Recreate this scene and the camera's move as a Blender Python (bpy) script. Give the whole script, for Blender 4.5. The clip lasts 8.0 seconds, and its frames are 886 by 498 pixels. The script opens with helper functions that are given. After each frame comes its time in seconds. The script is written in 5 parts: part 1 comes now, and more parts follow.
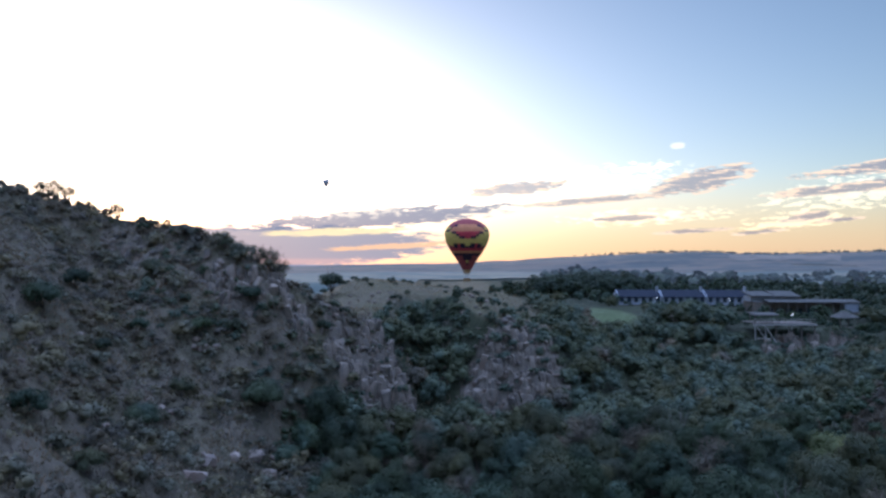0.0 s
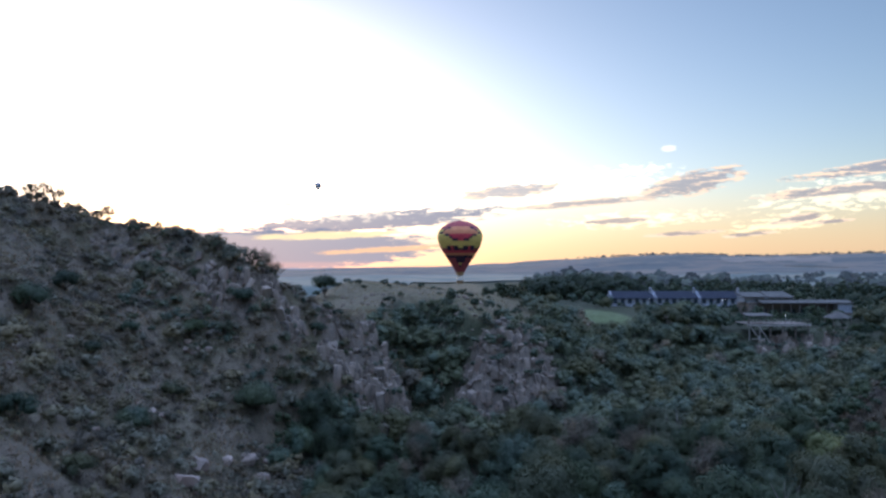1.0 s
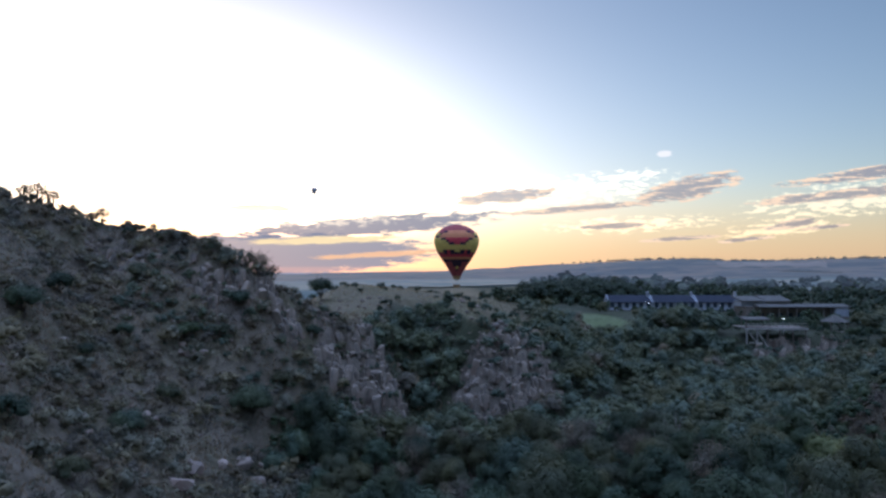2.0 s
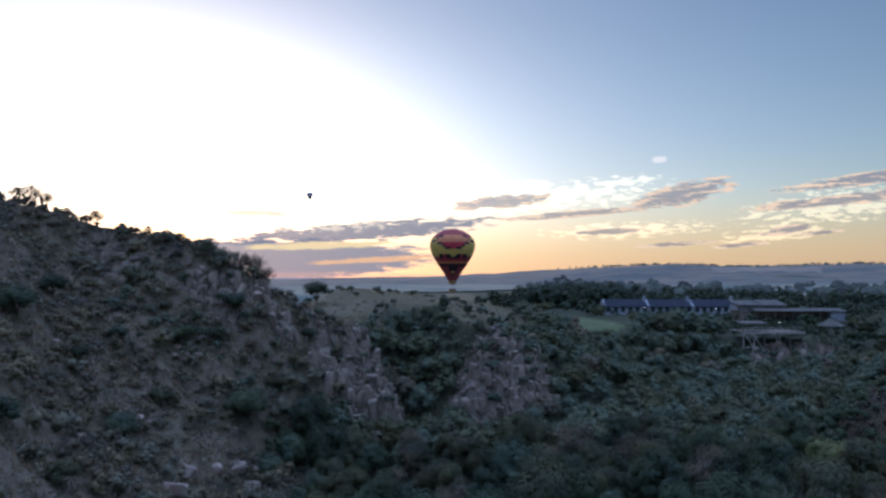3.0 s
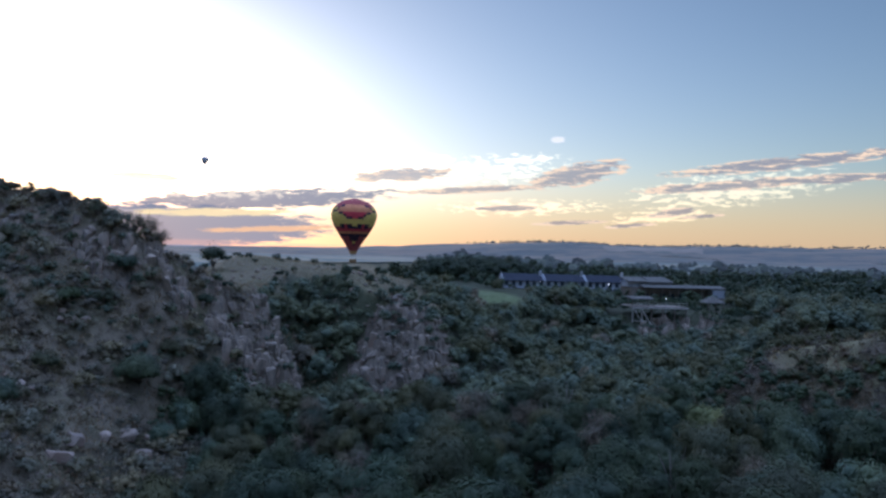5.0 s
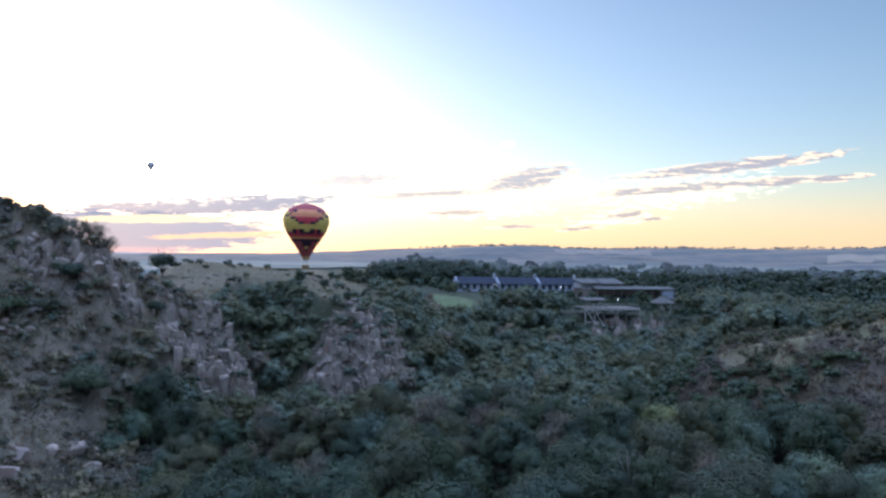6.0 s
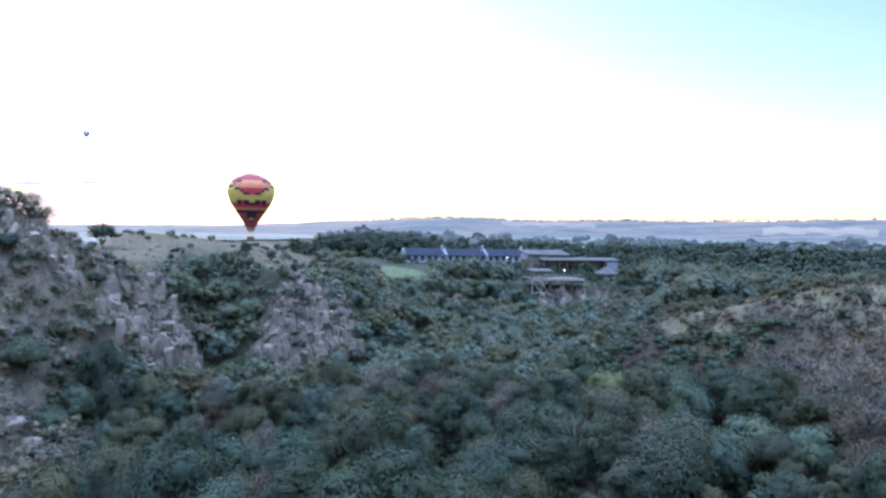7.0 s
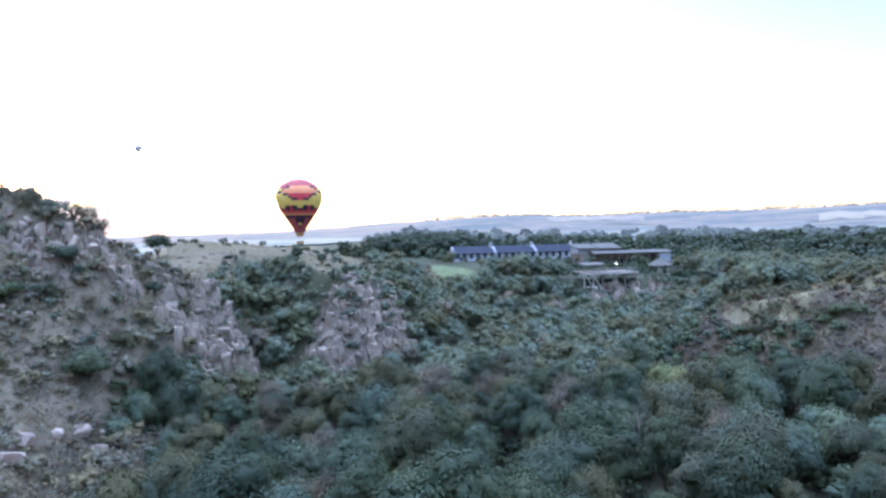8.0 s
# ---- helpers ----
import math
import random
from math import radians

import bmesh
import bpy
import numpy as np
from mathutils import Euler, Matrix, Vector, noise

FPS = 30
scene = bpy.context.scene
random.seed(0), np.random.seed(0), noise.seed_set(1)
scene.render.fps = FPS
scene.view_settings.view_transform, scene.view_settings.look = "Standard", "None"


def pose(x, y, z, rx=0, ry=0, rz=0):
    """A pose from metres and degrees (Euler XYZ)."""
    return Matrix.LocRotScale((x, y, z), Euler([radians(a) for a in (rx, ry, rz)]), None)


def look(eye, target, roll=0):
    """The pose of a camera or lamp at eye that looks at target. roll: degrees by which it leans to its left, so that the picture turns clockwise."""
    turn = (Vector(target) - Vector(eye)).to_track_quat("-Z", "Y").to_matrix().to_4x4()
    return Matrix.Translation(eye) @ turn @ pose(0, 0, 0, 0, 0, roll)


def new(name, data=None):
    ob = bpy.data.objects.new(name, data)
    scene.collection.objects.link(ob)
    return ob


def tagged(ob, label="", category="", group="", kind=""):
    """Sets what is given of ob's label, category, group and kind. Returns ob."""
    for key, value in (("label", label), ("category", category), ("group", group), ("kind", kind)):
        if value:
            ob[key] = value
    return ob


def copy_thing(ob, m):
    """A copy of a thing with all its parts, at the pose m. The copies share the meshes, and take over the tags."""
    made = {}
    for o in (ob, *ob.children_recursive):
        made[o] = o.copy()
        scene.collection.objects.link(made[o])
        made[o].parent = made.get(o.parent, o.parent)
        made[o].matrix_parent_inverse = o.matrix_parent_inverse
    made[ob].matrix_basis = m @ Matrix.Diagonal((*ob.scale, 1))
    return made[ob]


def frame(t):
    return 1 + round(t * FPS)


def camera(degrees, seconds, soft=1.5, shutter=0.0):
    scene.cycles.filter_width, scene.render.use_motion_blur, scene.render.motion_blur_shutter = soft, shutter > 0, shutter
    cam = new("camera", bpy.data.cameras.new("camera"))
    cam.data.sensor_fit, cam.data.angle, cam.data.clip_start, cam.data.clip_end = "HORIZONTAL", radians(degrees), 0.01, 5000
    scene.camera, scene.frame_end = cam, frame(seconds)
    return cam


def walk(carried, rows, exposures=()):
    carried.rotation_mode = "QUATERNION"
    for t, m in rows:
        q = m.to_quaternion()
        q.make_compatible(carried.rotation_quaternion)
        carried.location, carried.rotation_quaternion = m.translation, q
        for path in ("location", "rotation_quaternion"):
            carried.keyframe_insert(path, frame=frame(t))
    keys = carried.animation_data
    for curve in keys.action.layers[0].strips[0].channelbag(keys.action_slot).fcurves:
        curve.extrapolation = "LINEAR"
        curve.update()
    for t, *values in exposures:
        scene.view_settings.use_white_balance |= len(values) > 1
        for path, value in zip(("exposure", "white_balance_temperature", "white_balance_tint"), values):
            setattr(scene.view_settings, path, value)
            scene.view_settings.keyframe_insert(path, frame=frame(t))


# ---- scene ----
cam = camera(60.61, 8.0, soft=2.6)


def aim(x, y, z, yaw, pitch, roll):
    """A camera pose from its place, its turn to the left, its tilt up and its lean, in degrees."""
    a, b = radians(yaw), radians(pitch)
    ahead = Vector((-math.sin(a) * math.cos(b), math.cos(a) * math.cos(b), math.sin(b)))
    eye = Vector((x, y, z))
    return look(eye, eye + ahead * 100.0, roll)


walk(cam, [
    (0.0, aim(0.0, 0.0, 30.0, 0.702, 1.141, 0.148)),
    (0.5, aim(-0.201, 0.327, 29.824, 0.11, 0.982, -0.089)),
    (1.0, aim(-0.297, 0.832, 29.681, 0.117, 1.379, -0.057)),
    (1.5, aim(-0.407, 1.198, 29.52, 0.0, 1.666, 0.0)),
    (3.0, aim(-0.624, 2.089, 28.946, -0.52, 2.158, 0.035)),
    (3.5, aim(-0.808, 2.423, 28.822, -0.654, 2.987, 0.39)),
    (4.0, aim(-1.023, 2.483, 28.627, -2.427, 2.008, 0.493)),
    (4.5, aim(-1.193, 2.251, 28.448, -5.489, 0.812, 1.195)),
    (4.7, aim(-1.239, 2.254, 28.431, -6.697, 0.267, 1.429)),
    (5.8, aim(-1.723, 2.455, 28.283, -10.944, 0.322, 1.274)),
    (6.0, aim(-1.802, 2.477, 28.244, -11.725, 0.63, 0.97)),
    (6.5, aim(-1.947, 2.491, 28.135, -13.862, -0.925, 0.936)),
    (7.0, aim(-2.105, 2.605, 28.046, -15.778, -1.41, 1.034)),
    (7.5, aim(-2.26, 3.062, 27.928, -15.443, -0.481, -0.489)),
    (8.0, aim(-2.439, 3.73, 27.741, -12.251, -1.459, -1.209)),
], exposures=[(0.0, 0.30, 5700, 10), (0.5, 0.44, 5800, 10), (1.5, 0.2, 5900, 10), (3.0, -0.07, 5780, 10), (3.5, -0.3, 5620, 10), (4.0, -0.55, 5620, 10), (4.5, -0.34, 5620, 10),
               (6.0, 0.76, 5950, 10), (6.5, 0.84, 5950, 10), (7.0, 1.7, 5950, 10), (7.5, 1.86, 6050, 10), (8.0, 2.0, 6250, 11)])

# ---- world and sun ----
SUN_AZ, SUN_EL = -20.5, 2.6          # degrees to the right of +y, and above the horizon


def azimuth_way(az, el):
    a, e = radians(az), radians(el)
    return Vector((math.sin(a) * math.cos(e), math.cos(a) * math.cos(e), math.sin(e)))


def node(nt, kind, operation="", use_clamp=None, blend_type="", interpolation_type="", vector_type="", gradient_type="", attribute_name="", **given):
    """A node, with its properties and its inputs (by number, as i0, i1 ...) set or linked."""
    nd = nt.nodes.new(kind)
    if operation:
        nd.operation = operation
    if use_clamp is not None:
        nd.use_clamp = use_clamp
    if blend_type:
        nd.blend_type = blend_type
    if interpolation_type:
        nd.interpolation_type = interpolation_type
    if vector_type:
        nd.vector_type = vector_type
    if gradient_type:
        nd.gradient_type = gradient_type
    if attribute_name:
        nd.attribute_name = attribute_name
    for key, value in given.items():
        slot = nd.inputs[int(key[1:])]
        if isinstance(value, bpy.types.NodeSocket):
            nt.links.new(value, slot)
        else:
            slot.default_value = value
    return nd


def calc(nt, op, a, b=0.0, c=0.0, clamp=False):
    return node(nt, "ShaderNodeMath", operation=op, use_clamp=clamp, i0=a, i1=b, i2=c).outputs[0]


def blend(nt, fac, a, b, kind="MIX"):
    nd = node(nt, "ShaderNodeMixRGB", blend_type=kind, i0=fac)
    for slot, v in ((1, a), (2, b)):
        if isinstance(v, bpy.types.NodeSocket):
            nt.links.new(v, nd.inputs[slot])
        else:
            nd.inputs[slot].default_value = (*v, 1.0)
    return nd.outputs[0]


def smooth(nt, value, lo, hi, to_lo=0.0, to_hi=1.0):
    nd = node(nt, "ShaderNodeMapRange", interpolation_type="SMOOTHSTEP", i0=value, i1=lo, i2=hi, i3=to_lo, i4=to_hi)
    return nd.outputs[0]


world = bpy.data.worlds.new("world")
scene.world = world
world.use_nodes = True
wt = world.node_tree
wt.nodes.clear()
sky = node(wt, "ShaderNodeTexSky")
sky.sky_type, sky.sun_disc = "NISHITA", False
sky.sun_elevation, sky.sun_rotation = radians(SUN_EL), radians(SUN_AZ)
sky.altitude, sky.air_density, sky.dust_density, sky.ozone_density = 1400.0, 1.0, 1.6, 2.0
heading = node(wt, "ShaderNodeTexCoord").outputs["Generated"]
parts = node(wt, "ShaderNodeSeparateXYZ", i0=heading)
az_deg = calc(wt, "MULTIPLY", calc(wt, "ARCTAN2", parts.outputs[0], parts.outputs[1]), 57.29578)
el_deg = calc(wt, "MULTIPLY", calc(wt, "ARCSINE", parts.outputs[2]), 57.29578)
plan = node(wt, "ShaderNodeCombineXYZ", i0=az_deg, i1=el_deg).outputs[0]
base_sky = blend(wt, 1.0, sky.outputs[0], (0.302, 0.253, 0.253), "MULTIPLY")
# the broad aureole of the low sun in thin haze, wider than it is high
off_az = calc(wt, "DIVIDE", calc(wt, "SUBTRACT", az_deg, -22.5), 18.5)
off_el = calc(wt, "DIVIDE", calc(wt, "SUBTRACT", el_deg, 6.0), 9.5)
off = calc(wt, "ADD", calc(wt, "MULTIPLY", off_az, off_az), calc(wt, "MULTIPLY", off_el, off_el))
tight = calc(wt, "MULTIPLY", calc(wt, "POWER", 2.71828, calc(wt, "MULTIPLY", off, -1.0)), 1.7)
wide = calc(wt, "MULTIPLY", calc(wt, "POWER", 2.71828, calc(wt, "MULTIPLY", off, -0.22)), 0.2)
glow = calc(wt, "ADD", wide, tight)
glow_rgb = node(wt, "ShaderNodeCombineColor", i0=glow, i1=calc(wt, "MULTIPLY", glow, 1.02), i2=calc(wt, "MULTIPLY", glow, 0.94)).outputs[0]
lit_sky = blend(wt, 1.0, base_sky, glow_rgb, "ADD")
# warm band low over the horizon
low = smooth(wt, el_deg, 7.0, 0.2)
lit_sky = blend(wt, calc(wt, "MULTIPLY", low, 0.72), lit_sky, (0.66, 0.46, 0.31))
# blue fill added to the upper sky to brighten the land, stronger overhead
overhead_fill = smooth(wt, el_deg, 18.0, 75.0)
lit_sky = blend(wt, overhead_fill, lit_sky, (1.78, 2.3, 3.6))
# clouds: (azimuth, elevation, half width, half height, lean)
CLOUDS = [(18.2, 6.0, 4.0, 0.85, 12), (10.5, 4.75, 6.2, 0.26, 4), (5.2, 5.72, 4.4, 0.5, 5), (28.5, 5.25, 6.5, 0.4, 4), (34.5, 5.6, 5.0, 0.34, 2), (32.5, 6.75, 8.5, 0.46, 5), (39.0, 5.75, 2.4, 0.26, 3),
          (25.0, 3.3, 1.9, 0.3, 8), (17.4, 2.42, 2.9, 0.17, 3), (21.9, 2.3, 1.9, 0.17, 5), (27.0, 3.05, 1.5, 0.15, 4), (12.9, 3.4, 2.6, 0.26, 3), (-13.3, 4.7, 2.6, 0.26, 1)]
cover = None
for c_az, c_el, c_w, c_h, lean in CLOUDS:
    spot = node(wt, "ShaderNodeMapping", vector_type="TEXTURE", i0=plan, i1=(c_az, c_el, 0.0), i2=(0.0, 0.0, radians(lean)), i3=(c_w * 1.1, c_h * 1.15, 1.0))
    one = node(wt, "ShaderNodeTexGradient", gradient_type="SPHERICAL", i0=spot.outputs[0]).outputs[1]
    cover = one if cover is None else calc(wt, "MAXIMUM", cover, one)
stretch = node(wt, "ShaderNodeMapping", i0=plan, i2=(0.0, 0.0, radians(-5)), i3=(0.34, 1.8, 1.0))
puffs = node(wt, "ShaderNodeTexNoise", i0=stretch.outputs[0], i2=1.6, i3=8.0, i4=0.68).outputs[0]
toward_sun = node(wt, "ShaderNodeVectorMath", operation="ADD", i0=plan, i1=(-0.45, 0.16, 0.0)).outputs[0]
puffs_by_sun = node(wt, "ShaderNodeTexNoise", i0=node(wt, "ShaderNodeMapping", i0=toward_sun, i2=(0.0, 0.0, radians(-5)), i3=(0.34, 1.8, 1.0)).outputs[0], i2=1.6, i3=8.0, i4=0.68).outputs[0]
dense = calc(wt, "MULTIPLY_ADD", calc(wt, "SUBTRACT", puffs, 0.5), 7.0, calc(wt, "MULTIPLY", cover, 2.7))
dense = calc(wt, "MULTIPLY", smooth(wt, dense, 0.2, 0.75), smooth(wt, cover, 0.0, 0.15))
# the side towards the sun and the thin rims are lit, the rest is mauve shade
sunny = smooth(wt, calc(wt, "ADD", calc(wt, "MULTIPLY", calc(wt, "SUBTRACT", puffs, puffs_by_sun), 5.0), calc(wt, "MULTIPLY", cover, -0.9)), -0.6, 0.2)
body_rgb = blend(wt, 0.2, (0.3, 0.262, 0.295), lit_sky)
cloud_rgb = blend(wt, sunny, body_rgb, (1.0, 0.72, 0.5))
# the mauve bank low before the sunrise, with two glowing slits
def streak(c_az, c_el, c_w, c_h, lean, lo, hi, ragged):
    spot = node(wt, "ShaderNodeMapping", vector_type="TEXTURE", i0=plan, i1=(c_az, c_el, 0.0), i2=(0.0, 0.0, radians(lean)), i3=(c_w, c_h, 1.0))
    one = node(wt, "ShaderNodeTexGradient", gradient_type="SPHERICAL", i0=spot.outputs[0]).outputs[1]
    return calc(wt, "MULTIPLY", smooth(wt, calc(wt, "MULTIPLY_ADD", calc(wt, "SUBTRACT", puffs, 0.5), ragged, one), lo, hi), smooth(wt, one, 0.0, 0.12))


lit_sky = blend(wt, calc(wt, "MULTIPLY", streak(-15.0, 1.2, 17.0, 1.9, 1.5, 0.04, 0.28, 1.0), 0.93), lit_sky, (0.258, 0.275, 0.35))
lit_sky = blend(wt, calc(wt, "MULTIPLY", streak(-6.0, 3.45, 12.5, 0.95, 4.2, 0.10, 0.42, 2.2), 0.92), lit_sky, (0.232, 0.245, 0.318))
lit_sky = blend(wt, calc(wt, "MULTIPLY", streak(16.5, 8.55, 0.75, 0.32, 0.0, 0.15, 0.5, 1.0), 0.85), lit_sky, (0.95, 0.9, 0.88))
lit_sky = blend(wt, calc(wt, "MULTIPLY", streak(-8.5, 2.4, 7.5, 0.36, 2.0, 0.1, 0.5, 1.8), 0.9), lit_sky, (1.05, 0.78, 0.42))
lit_sky = blend(wt, calc(wt, "MULTIPLY", streak(-4.5, 1.35, 6.5, 0.3, 3.0, 0.1, 0.5, 1.8), 0.85), lit_sky, (1.0, 0.56, 0.30))
lit_sky = blend(wt, calc(wt, "MULTIPLY", streak(-9.0, 0.1, 14.0, 0.4, 0.0, 0.0, 0.6, 0.4), 0.4), lit_sky, (0.85, 0.45, 0.36))
# bright small puffs round them
PUFFS = [(14.0, 7.0, 3.5, 0.7, 4), (6.0, 6.8, 5.0, 0.6, 2), (9.0, 6.0, 11.0, 1.5, 4), (14.0, 3.5, 8.0, 0.8, 2), (29.0, 5.0, 9.0, 1.6, 6), (-8.0, 4.0, 9.0, 0.9, 3), (24.0, 3.0, 5.0, 0.8, 6)]
bright = None
for c_az, c_el, c_w, c_h, lean in PUFFS:
    spot = node(wt, "ShaderNodeMapping", vector_type="TEXTURE", i0=plan, i1=(c_az, c_el, 0.0), i2=(0.0, 0.0, radians(lean)), i3=(c_w, c_h, 1.0))
    one = node(wt, "ShaderNodeTexGradient", gradient_type="SPHERICAL", i0=spot.outputs[0]).outputs[1]
    bright = one if bright is None else calc(wt, "MAXIMUM", bright, one)
fine = node(wt, "ShaderNodeTexNoise", i0=node(wt, "ShaderNodeMapping", i0=plan, i1=(7.3, 2.1, 0.0), i3=(0.9, 3.0, 1.0)).outputs[0], i2=1.2, i3=7.0, i4=0.62).outputs[0]
fleece = calc(wt, "MULTIPLY", smooth(wt, calc(wt, "MULTIPLY_ADD", bright, 0.22, fine), 0.56, 0.68), smooth(wt, bright, 0.0, 0.3))
lit_fleece = blend(wt, 1.0, lit_sky, (0.62, 0.48, 0.28), "ADD")
lit_sky2 = blend(wt, calc(wt, "MULTIPLY", fleece, 0.75), lit_sky, lit_fleece)
full_sky = blend(wt, calc(wt, "MULTIPLY", dense, 0.92), lit_sky2, cloud_rgb)
node(wt, "ShaderNodeOutputWorld", i0=node(wt, "ShaderNodeBackground", i0=full_sky, i1=1.0).outputs[0])

sun = new("sun", bpy.data.lights.new("sun", "SUN"))
sun.data.energy, sun.data.angle, sun.data.color = 1.0, radians(1.5), (1.0, 0.72, 0.45)
sun.matrix_world = look(azimuth_way(SUN_AZ, SUN_EL) * 500.0, (0, 0, 0))

# ---- materials ----
def material(name, rough=0.85):
    m = bpy.data.materials.new(name)
    m.use_nodes = True
    nt = m.node_tree
    return m, nt, nt.nodes["Principled BSDF"], node(nt, "ShaderNodeTexCoord").outputs["Object"]


def shade(name, dark, light, scale=1.0, rough=0.85, metal=0.0, bump=0.15, fine=8.0):
    """A surface whose colour runs between two tones by noise at two scales, with fine relief."""
    m, nt, bsdf, at = material(name)
    big = node(nt, "ShaderNodeTexNoise", i0=at, i2=scale, i3=4.0).outputs[0]
    small = node(nt, "ShaderNodeTexNoise", i0=at, i2=scale * fine, i3=5.0).outputs[0]
    both = calc(nt, "MULTIPLY_ADD", small, 0.5, calc(nt, "MULTIPLY", big, 0.5))
    tone = blend(nt, smooth(nt, both, 0.36, 0.64), dark, light)
    nt.links.new(tone, bsdf.inputs["Base Color"])
    bsdf.inputs["Roughness"].default_value, bsdf.inputs["Metallic"].default_value = rough, metal
    bsdf.inputs["Specular IOR Level"].default_value = 0.12
    if bump:
        relief = node(nt, "ShaderNodeBump", i0=bump, i1=0.1, i2=both)
        relief.inputs["Height"].default_value = 0
        nt.links.new(both, relief.inputs["Height"])
        nt.links.new(relief.outputs[0], bsdf.inputs["Normal"])
    return m


def foliage(name, dark, light, lit=0.28):
    """Leaves: each leaf clump a little different, each plant too, with some light passing through."""
    m, nt, bsdf, at = material(name)
    leaf = node(nt, "ShaderNodeNewGeometry").outputs["Random Per Island"]
    plant = node(nt, "ShaderNodeObjectInfo").outputs["Random"]
    broad = node(nt, "ShaderNodeTexNoise", i0=at, i2=0.9, i3=3.0).outputs[0]
    mixed = calc(nt, "ADD", calc(nt, "MULTIPLY", leaf, 0.14), calc(nt, "ADD", calc(nt, "MULTIPLY", plant, 0.72), calc(nt, "MULTIPLY", smooth(nt, broad, 0.35, 0.65), 0.26)))
    tone = blend(nt, mixed, dark, light)
    # from plant to plant the green runs from bluish to olive
    shifted = node(nt, "ShaderNodeVectorMath", operation="ADD", i0=at, i1=node(nt, "ShaderNodeCombineXYZ", i0=calc(nt, "MULTIPLY", plant, 90.0)).outputs[0]).outputs[0]
    hue = node(nt, "ShaderNodeTexNoise", i0=shifted, i2=0.2, i3=2.0).outputs[0]
    tone = blend(nt, smooth(nt, hue, 0.40, 0.60), blend(nt, 1.0, tone, (0.92, 0.98, 1.03), "MULTIPLY"), blend(nt, 1.0, tone, (1.17, 1.06, 0.85), "MULTIPLY"))
    nt.links.new(tone, bsdf.inputs["Base Color"])
    bsdf.inputs["Roughness"].default_value = 0.7
    bsdf.inputs["Specular IOR Level"].default_value = 0.25
    through_leaf = node(nt, "ShaderNodeBsdfTranslucent", i0=(0.1, 0.1, 0.03, 1))
    nt.links.new(tone, through_leaf.inputs[0])
    both = node(nt, "ShaderNodeMixShader", i0=lit)
    nt.links.new(bsdf.outputs[0], both.inputs[1])
    nt.links.new(through_leaf.outputs[0], both.inputs[2])
    nt.links.new(both.outputs[0], nt.nodes["Material Output"].inputs[0])
    return m


def stone(name, dark, light, stain):
    """Weathered quartzite: warm and grey patches, vertical stains, cracks, each block a little different."""
    m, nt, bsdf, at = material(name)
    big = node(nt, "ShaderNodeTexNoise", i0=at, i2=0.55, i3=4.0).outputs[0]
    small = node(nt, "ShaderNodeTexNoise", i0=at, i2=4.5, i3=6.0).outputs[0]
    each = node(nt, "ShaderNodeObjectInfo").outputs["Random"]
    isle = node(nt, "ShaderNodeNewGeometry").outputs["Random Per Island"]
    streak = node(nt, "ShaderNodeTexNoise", i0=node(nt, "ShaderNodeMapping", i0=at, i3=(2.2, 2.2, 0.35)).outputs[0], i2=1.0, i3=4.0).outputs[0]
    fac = calc(nt, "ADD", calc(nt, "MULTIPLY", small, 0.5), calc(nt, "MULTIPLY_ADD", each, 0.22, calc(nt, "MULTIPLY", isle, 0.22)))
    tone = blend(nt, smooth(nt, fac, 0.25, 0.72), dark, light)
    tone = blend(nt, smooth(nt, big, 0.46, 0.66, 0.0, 0.75), tone, stain)
    tone = blend(nt, smooth(nt, streak, 0.54, 0.70, 0.0, 0.7), tone, (0.055, 0.05, 0.048))
    nt.links.new(tone, bsdf.inputs["Base Color"])
    bsdf.inputs["Roughness"].default_value = 0.9
    relief = node(nt, "ShaderNodeBump", i0=0.7, i1=0.12)
    nt.links.new(small, relief.inputs["Height"])
    nt.links.new(relief.outputs[0], bsdf.inputs["Normal"])
    return m


def land(name):
    """Ground whose cover (soil, dry grass, lawn, leaf litter) is given per vertex, broken up by noise."""
    m, nt, bsdf, at = material(name)
    kind = node(nt, "ShaderNodeAttribute", attribute_name="cover").outputs[0]
    big = node(nt, "ShaderNodeTexNoise", i0=at, i2=0.09, i3=5.0).outputs[0]
    mid = node(nt, "ShaderNodeTexNoise", i0=at, i2=0.7, i3=5.0).outputs[0]
    small = node(nt, "ShaderNodeTexNoise", i0=at, i2=5.0, i3=5.0).outputs[0]
    tone = blend(nt, smooth(nt, mid, 0.38, 0.66, 0.0, 0.75), kind, blend(nt, 1.0, kind, (0.6, 0.6, 0.55), "MULTIPLY"))
    tone = blend(nt, smooth(nt, small, 0.45, 0.7, 0.0, 0.4), tone, blend(nt, 1.0, kind, (1.5, 1.42, 1.25), "MULTIPLY"))
    tone = blend(nt, smooth(nt, big, 0.42, 0.62, 0.0, 0.5), tone, blend(nt, 1.0, tone, (0.75, 0.85, 0.6), "MULTIPLY"))
    nt.links.new(tone, bsdf.inputs["Base Color"])
    bsdf.inputs["Roughness"].default_value = 0.95
    bsdf.inputs["Specular IOR Level"].default_value = 0.1
    relief = node(nt, "ShaderNodeBump", i0=0.8, i1=0.25)
    nt.links.new(small, relief.inputs["Height"])
    nt.links.new(relief.outputs[0], bsdf.inputs["Normal"])
    return m


